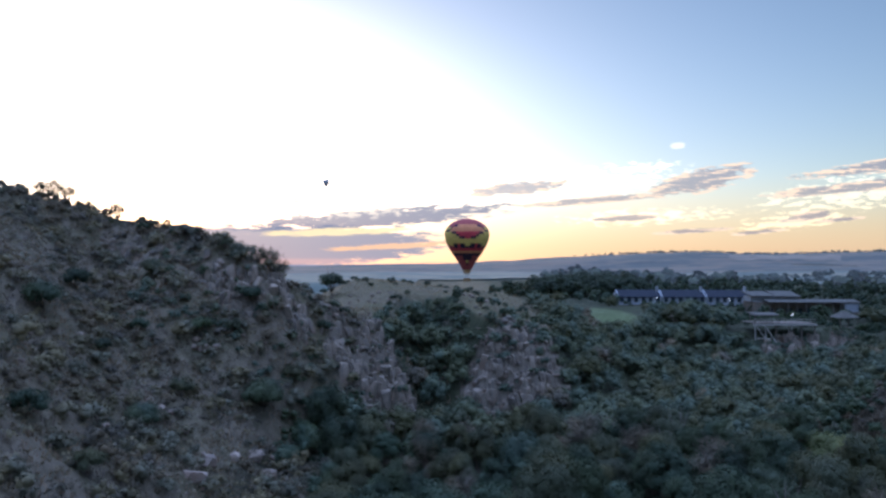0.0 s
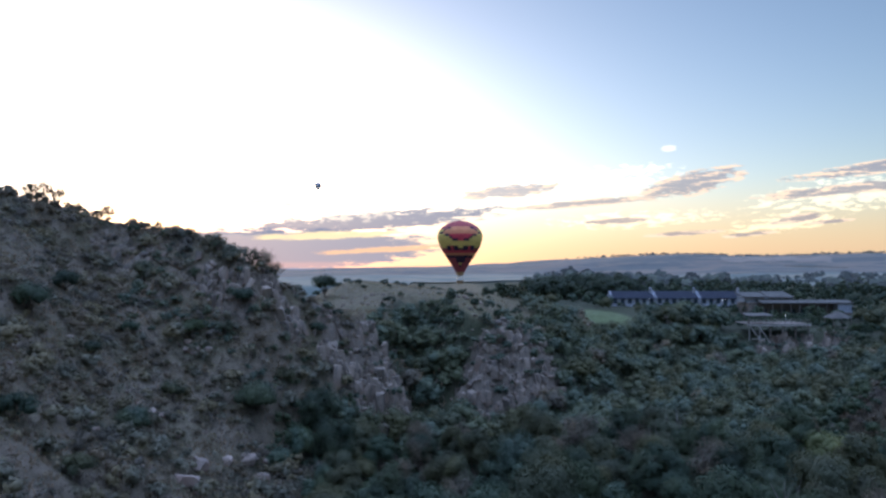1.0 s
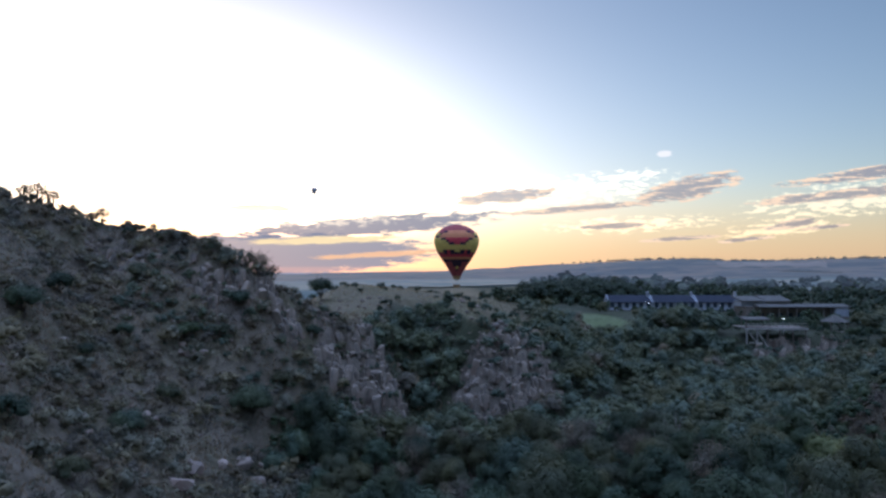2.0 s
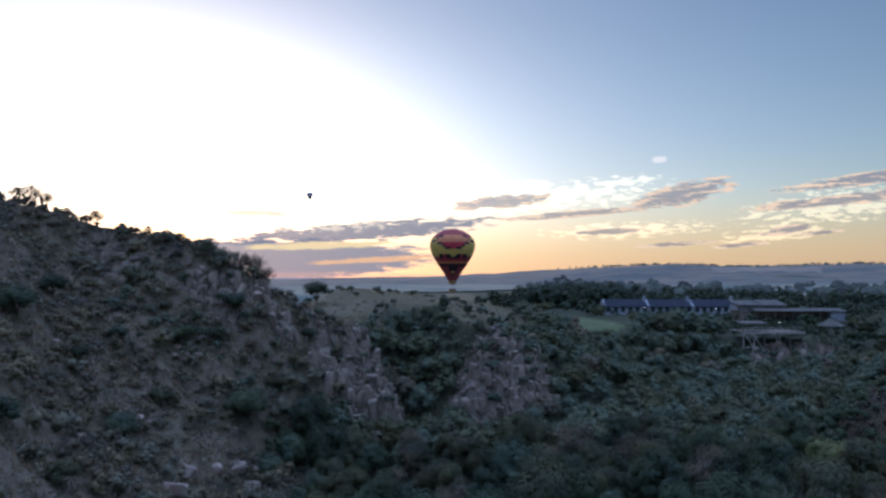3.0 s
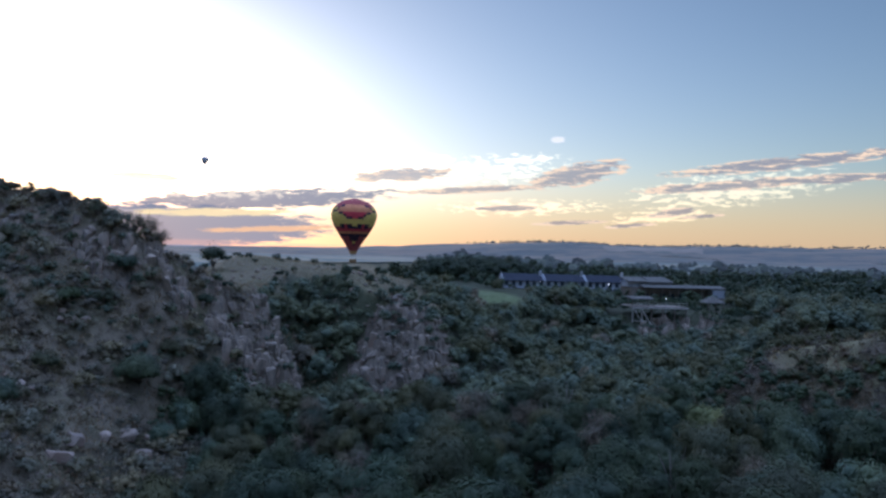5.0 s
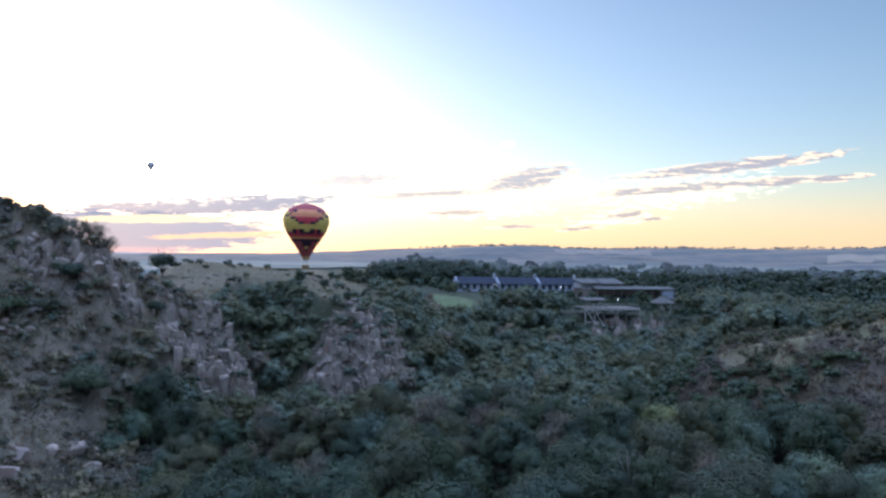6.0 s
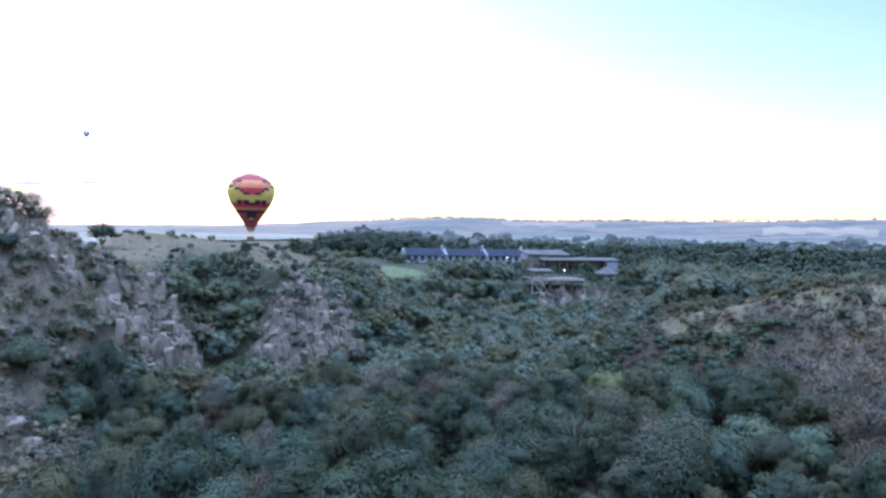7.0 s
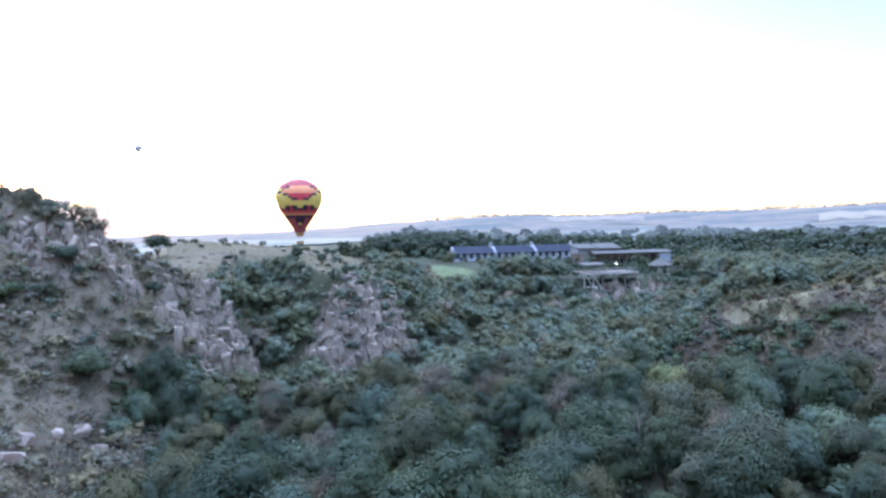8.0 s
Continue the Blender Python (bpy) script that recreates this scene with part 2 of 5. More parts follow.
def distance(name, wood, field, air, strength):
    """Far country: woods and pale fields, with haze put in as emission from the surface itself."""
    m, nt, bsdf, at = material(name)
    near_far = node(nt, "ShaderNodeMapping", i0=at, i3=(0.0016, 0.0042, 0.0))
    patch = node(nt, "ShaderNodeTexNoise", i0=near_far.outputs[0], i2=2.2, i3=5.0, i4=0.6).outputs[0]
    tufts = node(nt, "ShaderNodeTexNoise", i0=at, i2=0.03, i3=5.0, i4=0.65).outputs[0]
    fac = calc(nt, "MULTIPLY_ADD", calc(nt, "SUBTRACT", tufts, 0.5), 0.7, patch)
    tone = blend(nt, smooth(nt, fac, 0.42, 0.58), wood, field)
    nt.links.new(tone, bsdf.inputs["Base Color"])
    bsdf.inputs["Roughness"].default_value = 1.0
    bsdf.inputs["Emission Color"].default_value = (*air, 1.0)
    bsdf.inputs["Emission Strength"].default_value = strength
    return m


def plain(name, rgb, rough=0.6, metal=0.0):
    return shade(name, tuple(v * 0.86 for v in rgb), rgb, 0.8, rough, metal, 0.05)


LAND = land("ground_cover")
ROCK = stone("weathered_quartzite", (0.055, 0.045, 0.037), (0.205, 0.163, 0.13), (0.145, 0.098, 0.073))
ROCK_FACE = stone("rock_face", (0.045, 0.039, 0.032), (0.16, 0.13, 0.104), (0.1, 0.076, 0.058))
ROCK_PALE = stone("pale_boulder_stone", (0.085, 0.066, 0.055), (0.215, 0.168, 0.14), (0.175, 0.115, 0.09))
BARK = shade("bark", (0.05, 0.04, 0.033), (0.13, 0.105, 0.085), 2.0, 0.95, 0, 0.5)
DEADWOOD = shade("bare_pale_wood", (0.09, 0.08, 0.072), (0.18, 0.162, 0.148), 2.0, 0.9, 0, 0.3)
# green and olive leaves darkened in the colour: near trees' shade against hazed woods
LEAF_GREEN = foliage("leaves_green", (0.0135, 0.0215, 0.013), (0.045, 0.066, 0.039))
LEAF_SILVER = foliage("leaves_silver", (0.028, 0.041, 0.029), (0.079, 0.11, 0.076))
# far leaves: paled and greyed in the colour, standing in for haze
LEAF_HAZED = foliage("leaves_paled_for_haze", (0.036, 0.048, 0.034), (0.086, 0.107, 0.075))
LEAF_DRY = foliage("leaves_dry", (0.055, 0.047, 0.036), (0.135, 0.114, 0.087))
LEAF_RUSSET = foliage("leaves_russet", (0.055, 0.045, 0.035), (0.13, 0.105, 0.08))
LEAF_YELLOW = foliage("leaves_yellow", (0.04, 0.049, 0.02), (0.115, 0.122, 0.048))
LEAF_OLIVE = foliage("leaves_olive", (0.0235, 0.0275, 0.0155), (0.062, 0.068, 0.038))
LEAF_SLOPE = foliage("leaves_slope_bush", (0.062, 0.06, 0.043), (0.14, 0.13, 0.092))
GRASS = foliage("dry_grass_blades", (0.11, 0.095, 0.066), (0.20, 0.172, 0.12))
RUSSET = foliage("russet_grass_blades", (0.12, 0.096, 0.08), (0.22, 0.18, 0.148))

# ---- the lie of the land ----
# The gorge lies between two closed lines: the foot of its sides (x, y) and their brink (x, y, height).
FOOT = np.array([
    (-36, -50), (-30, 20), (-25, 50), (-22, 70), (-21.5, 85), (-20, 98), (-14.5, 110), (-6.5, 119.5), (-4, 124),
    (-4, 128), (0, 127.5), (4, 125.5), (10, 125), (17, 126), (24, 132),
    (32, 142), (42, 152), (54, 160), (63, 165), (72, 167.5), (90, 167), (95, 158), (82, 143), (64, 128),
    (49, 114), (44, 100), (43, 86), (45, 74), (48, 62), (49, 48), (50, 15), (45, -50), (0, -75)], float)
BRINK = np.array([
    (-75, -50, 36), (-58, 40, 34), (-61, 88, 36), (-74, 118, 43), (-60, 134, 37.8), (-48, 128, 35.8), (-38, 118.5, 33.8), (-31, 116.5, 30),
    (-25.5, 122, 26.3), (-19.5, 127, 22.5), (-14, 128.5, 19.6), (-14.5, 137, 20.5), (-13.5, 148, 22), (-9, 156, 22.8), (-2, 155, 22.8),
    (2, 147, 22), (4.5, 139, 20.8), (10, 136.5, 19.8), (15, 142, 18.2), (20, 154, 17), (28, 172, 15.2),
    (38, 180, 14.4), (62, 184, 15.6), (73, 179.5, 14.4), (90, 179.5, 14.6), (103, 162, 14.5), (76, 118, 15.5),
    (60, 99, 16), (55, 92, 16.8), (63.5, 82.5, 20.2), (72, 75, 22.3), (78, 50, 23.5), (70, -50, 26), (0, -100, 28)], float)


def lattice(ix, iy, seed):
    h = np.sin(ix * 127.1 + iy * 311.7 + seed * 74.7) * 43758.5453
    return h - np.floor(h)


def value_noise(x, y, seed=0):
    ix, iy = np.floor(x), np.floor(y)
    fx, fy = x - ix, y - iy
    fx, fy = fx * fx * (3 - 2 * fx), fy * fy * (3 - 2 * fy)
    a, b = lattice(ix, iy, seed), lattice(ix + 1, iy, seed)
    c, d = lattice(ix, iy + 1, seed), lattice(ix + 1, iy + 1, seed)
    return (a + (b - a) * fx) * (1 - fy) + (c + (d - c) * fx) * fy - 0.5


def rough(x, y, scale, seed, octaves=4):
    total, amp = 0.0, 1.0
    for k in range(octaves):
        total = total + amp * value_noise(x / scale, y / scale, seed + k)
        scale, amp = scale * 0.47, amp * 0.5
    return total


def step(v, lo, hi):
    t = np.clip((v - lo) / (hi - lo), 0, 1)
    return t * t * (3 - 2 * t)


def from_line(x, y, line):
    """Distance from a closed line (negative inside), and the line's own height near by where it has one."""
    best, inside = np.full(x.shape, 1e9), np.zeros(x.shape, bool)
    top, weight = np.zeros(x.shape), np.zeros(x.shape)
    for k in range(len(line)):
        a, b = line[k], line[(k + 1) % len(line)]
        ex, ey = b[0] - a[0], b[1] - a[1]
        t = np.clip(((x - a[0]) * ex + (y - a[1]) * ey) / (ex * ex + ey * ey), 0, 1)
        d2 = (x - a[0] - t * ex) ** 2 + (y - a[1] - t * ey) ** 2
        best = np.minimum(best, d2)
        if line.shape[1] > 2:
            w = 1.0 / (d2 + 3.0) ** 2
            top += w * (a[2] + t * (b[2] - a[2]))
            weight += w
        inside ^= ((a[1] > y) != (b[1] > y)) & (x < ex * (y - a[1]) / (ey if ey else 1e-9) + a[0])
    return np.where(inside, -1, 1) * np.sqrt(best), top / np.maximum(weight, 1e-30)


def gorge(x, y):
    """How far up the gorge's side (0 on its floor, 1 from the brink on), the way past the brink, and the brink's height."""
    up, _ = from_line(x, y, FOOT)
    past, top = from_line(x, y, BRINK)
    up, short = np.maximum(up, 0), np.maximum(-past, 0)
    return up / np.maximum(up + short, 1e-6), np.maximum(past, 0), top


def rock_share(x, y, t):
    """Where bare rock breaks through: 0 to 1."""
    edge = rough(x, y, 6.0, 51, 3)
    def patch(cx, cy, rx, ry, turn=0.0):
        return step(bump(x, y, cx, cy, rx, ry, 1.0, turn) + edge * 0.35, 0.30, 0.52)
    spur = patch(-12.0, 123.5, 9.0, 5.2, 30) + patch(-19.5, 125.0, 6.0, 3.0, -40)
    crags = patch(-25.0, 116.5, 3.6, 3.6) + patch(-33.5, 113.5, 5.5, 2.6, -24) + 0.6 * patch(-52.0, 123.0, 8.0, 3.0, -30)
    walls = (patch(8.0, 131.0, 8.5, 5.0) + patch(16.5, 138.0, 3.6, 7.0, 25)) * step(x, 0, 3.5) + patch(81.5, 174.0, 10.0, 5.0)
    return np.clip(spur + crags + walls, 0, 1) * step(t, 0.02, 0.12)


def bump(x, y, cx, cy, rx, ry, h, turn=0.0):
    c, s = math.cos(radians(turn)), math.sin(radians(turn))
    u, v = ((x - cx) * c + (y - cy) * s) / rx, (-(x - cx) * s + (y - cy) * c) / ry
    return h * np.exp(-(u * u + v * v))


RIDGE_AZ = [-60, -14, -6, 0, 4.5, 8.7, 13, 17.3, 23, 30, 38, 45, 70]
RIDGE_EL = [-0.3, -0.25, -0.1, -0.05, 0.14, 0.45, 0.70, 0.84, 0.78, 0.80, 0.92, 1.05, 0.9]


def height(x, y):
    x, y = np.asarray(x, float), np.asarray(y, float)
    wx, wy = rough(x, y, 9.0, 3, 3) * 2.4, rough(x, y, 9.0, 13, 3) * 2.4
    t, past, top = gorge(x + wx, y + wy)
    floor = 1.0 + 0.08 * np.maximum(x, 0) + 0.11 * np.maximum(78 - y, 0) + rough(x, y, 18, 9, 3) * 1.2 + 2.5 * step(x, -8, -20)
    # the tableland, rising a little and then sinking slowly away to the north; behind the hill's crest it falls off
    away = np.hypot(x, y)
    table = top + 4.2 * step(y, 140, 195) * step(x, 34, 8) + 1.8 * step(y, 182, 212) * step(x, 24, 34) - 9.0 * step(y, 215, 330) * step(x, 60, -10)
    table = table - 0.28 * past * step(x, -22, -40) * step(y, 90, 115)
    z = floor + (table - floor) * (0.8 * t + 0.2 * step(t, 0.0, 1.0))
    z = z + rough(x, y, 7.0, 21, 4) * (0.5 - 0.3 * step(t, 0.9, 1.0) + 1.6 * t * (1 - t) * 2)
    # broken ledges and ribs where the rock is bare
    bare = rock_share(x, y, t)
    ribs = np.abs(rough(x + 0.4 * y, y, 3.4, 91, 3)) - 0.25
    u, v = 0.8 * x + 0.6 * y + rough(x, y, 4, 93, 2), 0.8 * y - 0.6 * x + rough(x, y, 4, 94, 2)
    blocks = lattice(np.floor(u / 2.3), np.floor(v / 1.9), 95) + 0.6 * lattice(np.floor(u / 0.9), np.floor(v / 1.0), 96) - 0.8
    z = z + bare * step(t, 1.0, 0.9) * (1.5 * blocks + 3.0 * ribs + 0.8 * (np.floor(z / 2.2 + rough(x, y, 5, 92, 2)) * 2.2 - z))
    # distance: a plain, then the long ridge
    az, r = np.degrees(np.arctan2(x, y)), np.maximum(away, 1)
    crest = 30 + 2150 * np.tan(np.radians(np.interp(az, RIDGE_AZ, RIDGE_EL)))
    hill = 14 + (crest - 14) * step(r, 900, 2150) * step(r, 4200, 2300) + rough(x, y, 260, 40, 4) * 8
    far = step(r, 330, 620)
    return z * (1 - far) + hill * far


def land_cover(x, y):
    """Base colour of the ground by what grows or lies on it."""
    t = gorge(x + rough(x, y, 9, 60, 3) * 3, y)[0]
    litter, slope, tan, lawn = np.array((0.034, 0.033, 0.025)), np.array((0.108, 0.091, 0.072)), np.array((0.094, 0.08, 0.056)), np.array((0.088, 0.104, 0.06))
    russet, bush = np.array((0.075, 0.062, 0.05)), np.array((0.042, 0.045, 0.032))
    c = np.empty(x.shape + (3,))
    c[:] = litter
    side = step(t, 0.04, 0.2)[..., None]
    c = c * (1 - side) + np.where((x > 20)[..., None], russet, slope) * side
    crag = rock_share(x, y, t)[..., None]
    c = c * (1 - crag) + np.array((0.15, 0.122, 0.098)) * crag
    wooded = (step(t, 0.05, 0.2) * step(t, 1.0, 0.97) * step(x, -13, -9) * step(y, 122, 128) * step(x, 60, 40))[..., None] * (1 - crag)
    c = c * (1 - wooded) + bush * wooded
    flat = (step(t, 0.93, 0.99) * step(y, 134, 144) * step(x + rough(x, y, 10, 70, 3) * 6, -34, -22))[..., None]
    c = c * (1 - flat) + tan * flat
    knoll = (step(x, 45, 52) * step(y, 125, 112) * step(t + rough(x, y, 7, 66, 3) * 0.55, 0.6, 0.9))[..., None]
    c = c * (1 - knoll) + np.array((0.15, 0.13, 0.09)) * knoll
    east = (step(x, 18, 28) * step(y, 140, 155))[..., None]
    c = c * (1 - east) + bush * east
    green = step(((x - 38.5) / 10.5) ** 2 + ((y - 197) / 19.0) ** 2 + rough(x, y, 8, 80, 3) * 0.5, 1.1, 0.85)[..., None]
    return c * (1 - green) + lawn * green


def mesh_of(name, verts, faces, mats, index=None, smooth_faces=False):
    """A mesh from arrays: verts n x 3, faces m x 3 or m x 4."""
    me = bpy.data.meshes.new(name)
    verts, faces = np.asarray(verts, np.float32), np.asarray(faces, np.int32)
    sides = faces.shape[1]
    me.vertices.add(len(verts))
    me.vertices.foreach_set("co", verts.ravel())
    me.loops.add(faces.size)
    me.loops.foreach_set("vertex_index", faces.ravel())
    me.polygons.add(len(faces))
    me.polygons.foreach_set("loop_start", np.arange(0, faces.size, sides, dtype=np.int32))
    if smooth_faces:
        me.polygons.foreach_set("use_smooth", np.ones(len(faces), bool))
    if index is not None:
        me.polygons.foreach_set("material_index", np.asarray(index, np.int32))
    for m in mats:
        me.materials.append(m)
    me.update(calc_edges=True)
    me.validate()
    return me


def fan_sheet(az, radii, lift=0.0):
    a, r = np.meshgrid(np.radians(az), radii)
    x, y = r * np.sin(a) + 0.5 * np.clip(1 - r / 40, 0, 1), r * np.cos(a)
    z = height(x, y) + lift
    rows, cols = a.shape
    k = np.arange(rows * cols).reshape(rows, cols)
    return x, y, z, k


def build_ground():
    az = np.concatenate([np.arange(-180, -44, 4.0), np.arange(-44, 52, 0.24), np.arange(52, 180, 4.0)])
    radii = np.concatenate([np.linspace(0.01, 40, 13), np.arange(41, 104, 0.75), np.arange(104, 152, 0.5), np.arange(152, 192, 0.8), np.arange(192, 262, 1.6), 262 * np.power(1.06, np.arange(1, 51))])
    x, y, z, k = fan_sheet(az, radii)
    rows, cols = k.shape
    nxt = np.roll(k, -1, axis=1)
    quads = np.stack([k[:-1], k[1:], nxt[1:], nxt[:-1]], -1).reshape(-1, 4)
    bare = rock_share(x, y, gorge(x, y)[0]).ravel()[quads].mean(1) > 0.5
    me = mesh_of("ground", np.stack([x, y, z], -1).reshape(-1, 3), quads, [LAND, ROCK_FACE], index=bare)
    me.polygons.foreach_set("use_smooth", ~bare)
    tint = np.ones((rows * cols, 4), np.float32)
    tint[:, :3] = land_cover(x, y).reshape(-1, 3)
    layer = me.color_attributes.new("cover", "FLOAT_COLOR", "POINT")
    layer.data.foreach_set("color", tint.ravel())
    ob = new("ground", me)
    tagged(ob, "rocky slopes and wooded floor of a gorge with dry grass tableland", "ground", kind="structure")


build_ground()


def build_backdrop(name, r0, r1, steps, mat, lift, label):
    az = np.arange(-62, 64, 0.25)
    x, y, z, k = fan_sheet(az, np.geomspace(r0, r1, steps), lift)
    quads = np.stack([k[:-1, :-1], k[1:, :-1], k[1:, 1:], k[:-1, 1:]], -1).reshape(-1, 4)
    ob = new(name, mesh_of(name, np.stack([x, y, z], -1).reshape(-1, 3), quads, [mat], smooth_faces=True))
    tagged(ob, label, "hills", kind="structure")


# each backdrop layer emits its own bluish haze
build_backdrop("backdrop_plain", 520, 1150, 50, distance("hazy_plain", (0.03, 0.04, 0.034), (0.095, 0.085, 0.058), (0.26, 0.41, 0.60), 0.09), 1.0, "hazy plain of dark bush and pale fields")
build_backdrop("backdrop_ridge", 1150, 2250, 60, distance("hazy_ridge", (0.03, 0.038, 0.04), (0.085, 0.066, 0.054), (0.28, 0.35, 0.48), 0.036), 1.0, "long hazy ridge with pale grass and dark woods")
build_backdrop("backdrop_far", 2250, 4700, 40, distance("hazy_far_hills", (0.05, 0.06, 0.06), (0.12, 0.11, 0.10), (0.38, 0.48, 0.70), 0.23), 1.5, "far hills on the horizon, blue from emitted haze")

# ---- plants ----
ICO = None


def blob_points():
    global ICO
    if ICO is None:
        bm = bmesh.new()
        bmesh.ops.create_icosphere(bm, subdivisions=1, radius=1.0)
        bm.verts.ensure_lookup_table()
        ICO = (np.array([v.co[:] for v in bm.verts]), np.array([[v.index for v in f.verts] for f in bm.faces]))
        bm.free()
    return ICO


def unit_rows(v):
    return v / np.maximum(np.linalg.norm(v, axis=1, keepdims=True), 1e-6)


def leaf_cards(rng, at, out, size):
    """Small four-sided leaf sprays at the points, facing roughly outwards."""
    n = len(at)
    face = unit_rows(out + rng.normal(0, 0.34, (n, 3)))
    side = unit_rows(np.cross(face, rng.normal(0, 1, (n, 3))))
    up = np.cross(face, side)
    a, b = size * rng.uniform(0.6, 1.25, (n, 1)), size * rng.uniform(0.35, 0.8, (n, 1))
    bend = face * a * 0.25
    corner = np.stack([at - side * a, at - up * b + bend, at + side * a, at + up * b + bend], 1)
    return corner.reshape(-1, 3)


def lobes_of(rng, radius, tall, base, count, flat=1.0):
    """Centres and radii of the leaf masses that make up a crown."""
    k = np.arange(count) + rng.uniform(0.2, 0.8, count)
    rise = 1.0 - 1.45 * k / count
    turn = k * 2.39996 + rng.normal(0, 0.35, count)
    flat_way = np.sqrt(np.maximum(1 - rise ** 2, 0.02))
    way = np.stack([flat_way * np.cos(turn), flat_way * np.sin(turn), rise], 1)
    reach = rng.uniform(0.42, 0.72, (count, 1))
    at = way * reach * np.array((radius, radius, tall * 0.55)) + np.array((0, 0, base + tall * 0.45))
    at[:, 2] = at[:, 2] * flat + (1 - flat) * (base + tall * 0.8)
    return at, radius * rng.uniform(0.28, 0.5, count)


def crown_arrays(rng, radius, tall, base, count, cards, size, flat=1.0, squash=0.8, core=0.62):
    at, rad = lobes_of(rng, radius, tall, base, count, flat)
    share = rad ** 2 / (rad ** 2).sum()
    verts, quads, used = [], [], 0
    which = rng.choice(count, cards, p=share)
    way = unit_rows(rng.normal(0, 1, (cards, 3)))
    way[:, 2] = np.where(way[:, 2] < -0.35, -way[:, 2], way[:, 2])
    where = at[which] + way * np.array((1, 1, squash)) * (rad[which] * rng.uniform(0.72, 1.16, cards))[:, None]
    middle = np.array((0, 0, base + tall * 0.3))
    leaf = leaf_cards(rng, where, way + 0.9 * unit_rows(where - middle), size)
    ico_v, ico_f = blob_points()
    shells = []
    tris = []
    if core:
        for p, r in zip(at, rad):
            tris.append(ico_f + len(shells) * len(ico_v))
            shells.append(ico_v * np.array((1, 1, squash)) * r * core * rng.uniform(0.8, 1.1, (len(ico_v), 1)) + p)
        shells, tris = np.concatenate(shells), np.concatenate(tris)
        tris = np.concatenate([tris, tris[:, 2:]], 1)
    return leaf, shells, tris


def quads_and_tris(name, leaf, shells, tris, mat):
    """One mesh out of leaf quads and inner shells (triangles given as doubled quads are split off)."""
    nl = len(leaf)
    verts = np.concatenate([leaf, shells]) if len(shells) else leaf
    me = bpy.data.meshes.new(name)
    faces_q = np.arange(nl, dtype=np.int32).reshape(-1, 4)
    faces_t = (np.asarray(tris)[:, :3] + nl).astype(np.int32) if len(shells) else np.zeros((0, 3), np.int32)
    me.vertices.add(len(verts))
    me.vertices.foreach_set("co", np.asarray(verts, np.float32).ravel())
    loops = np.concatenate([faces_q.ravel(), faces_t.ravel()])
    me.loops.add(len(loops))
    me.loops.foreach_set("vertex_index", loops)
    me.polygons.add(len(faces_q) + len(faces_t))
    starts = np.concatenate([np.arange(len(faces_q)) * 4, faces_q.size + np.arange(len(faces_t)) * 3]).astype(np.int32)
    me.polygons.foreach_set("loop_start", starts)
    me.materials.append(mat)
    me.update(calc_edges=True)
    return me


def limb(verts, faces, a, b, ra, rb, sides=6):
    """A tapered, slightly crooked length of trunk or branch between two points."""
    a, b = np.array(a, float), np.array(b, float)
    axis = unit_rows((b - a)[None])[0]
    side = unit_rows(np.cross(axis, (0.31, 0.87, 0.38))[None])[0]
    up = np.cross(axis, side)
    start = len(verts)
    for p, r in ((a, ra), (b, rb)):
        for k in range(sides):
            g = 2 * math.pi * k / sides
            verts.append(p + r * (math.cos(g) * side + math.sin(g) * up))
    for k in range(sides):
        n = (k + 1) % sides
        faces.append((start + k, start + n, start + sides + n, start + sides + k))


def trunk_mesh(name, rng, at, rad, base, thick, mat, twigs=0, reach=1.0):
    """Trunk with limbs that run up into the leaf masses."""
    verts, faces = [], []
    fork = np.array((rng.uniform(-0.15, 0.15), rng.uniform(-0.15, 0.15), base * 0.9))
    bend = fork * 0.5 + np.array((rng.uniform(-0.2, 0.2), rng.uniform(-0.2, 0.2), 0))
    limb(verts, faces, (0, 0, -0.5), bend, thick * 1.25, thick)
    limb(verts, faces, bend, fork, thick, thick * 0.8)
    for p in at:
        knee = fork + (p - fork) * 0.5 + rng.normal(0, 0.15, 3)
        limb(verts, faces, fork, knee, thick * 0.55, thick * 0.32, 4)
        limb(verts, faces, knee, p, thick * 0.32, thick * 0.1, 4)
        for _ in range(twigs):
            q = p + rng.normal(0, 0.55 * reach, 3) + np.array((0, 0, 0.5 * reach))
            limb(verts, faces, knee + (p - knee) * rng.uniform(0.2, 1), q, 0.035, 0.012, 3)
    return mesh_of(name, np.array(verts), np.array(faces), [mat], smooth_faces=True)


def build_tree(name, seed, mat, radius, tall, base, count, cards, size, thick, label, category="tree", group="", flat=1.0, squash=0.85, core=0.62, twigs=0, bark=None):
    rng = np.random.default_rng(seed)
    state = rng.bit_generator.state
    at, rad = lobes_of(rng, radius, tall, base, count, flat)
    rng.bit_generator.state = state
    leaf, shells, tris = crown_arrays(rng, radius, tall, base, count, cards, size, flat, squash, core)
    root = new(name)
    stem = new("trunk", trunk_mesh("trunk", rng, at, rad, base, thick, bark or BARK, twigs))
    head = new("crown", quads_and_tris("crown", leaf, shells, tris, mat))
    stem.parent = head.parent = root
    tagged(root, label, category, group)
    return root


def place_on(x, y, sink=0.12):
    return float(height(np.array([x]), np.array([y]))[0]) - sink


def put(kind, x, y, scale=1.0, turn=0.0, tall=1.0, sink=0.12):
    m = Matrix.Translation((x, y, place_on(x, y, sink))) @ Matrix.Rotation(radians(turn), 4, "Z") @ Matrix.Diagonal((scale, scale, scale * tall, 1))
    return m


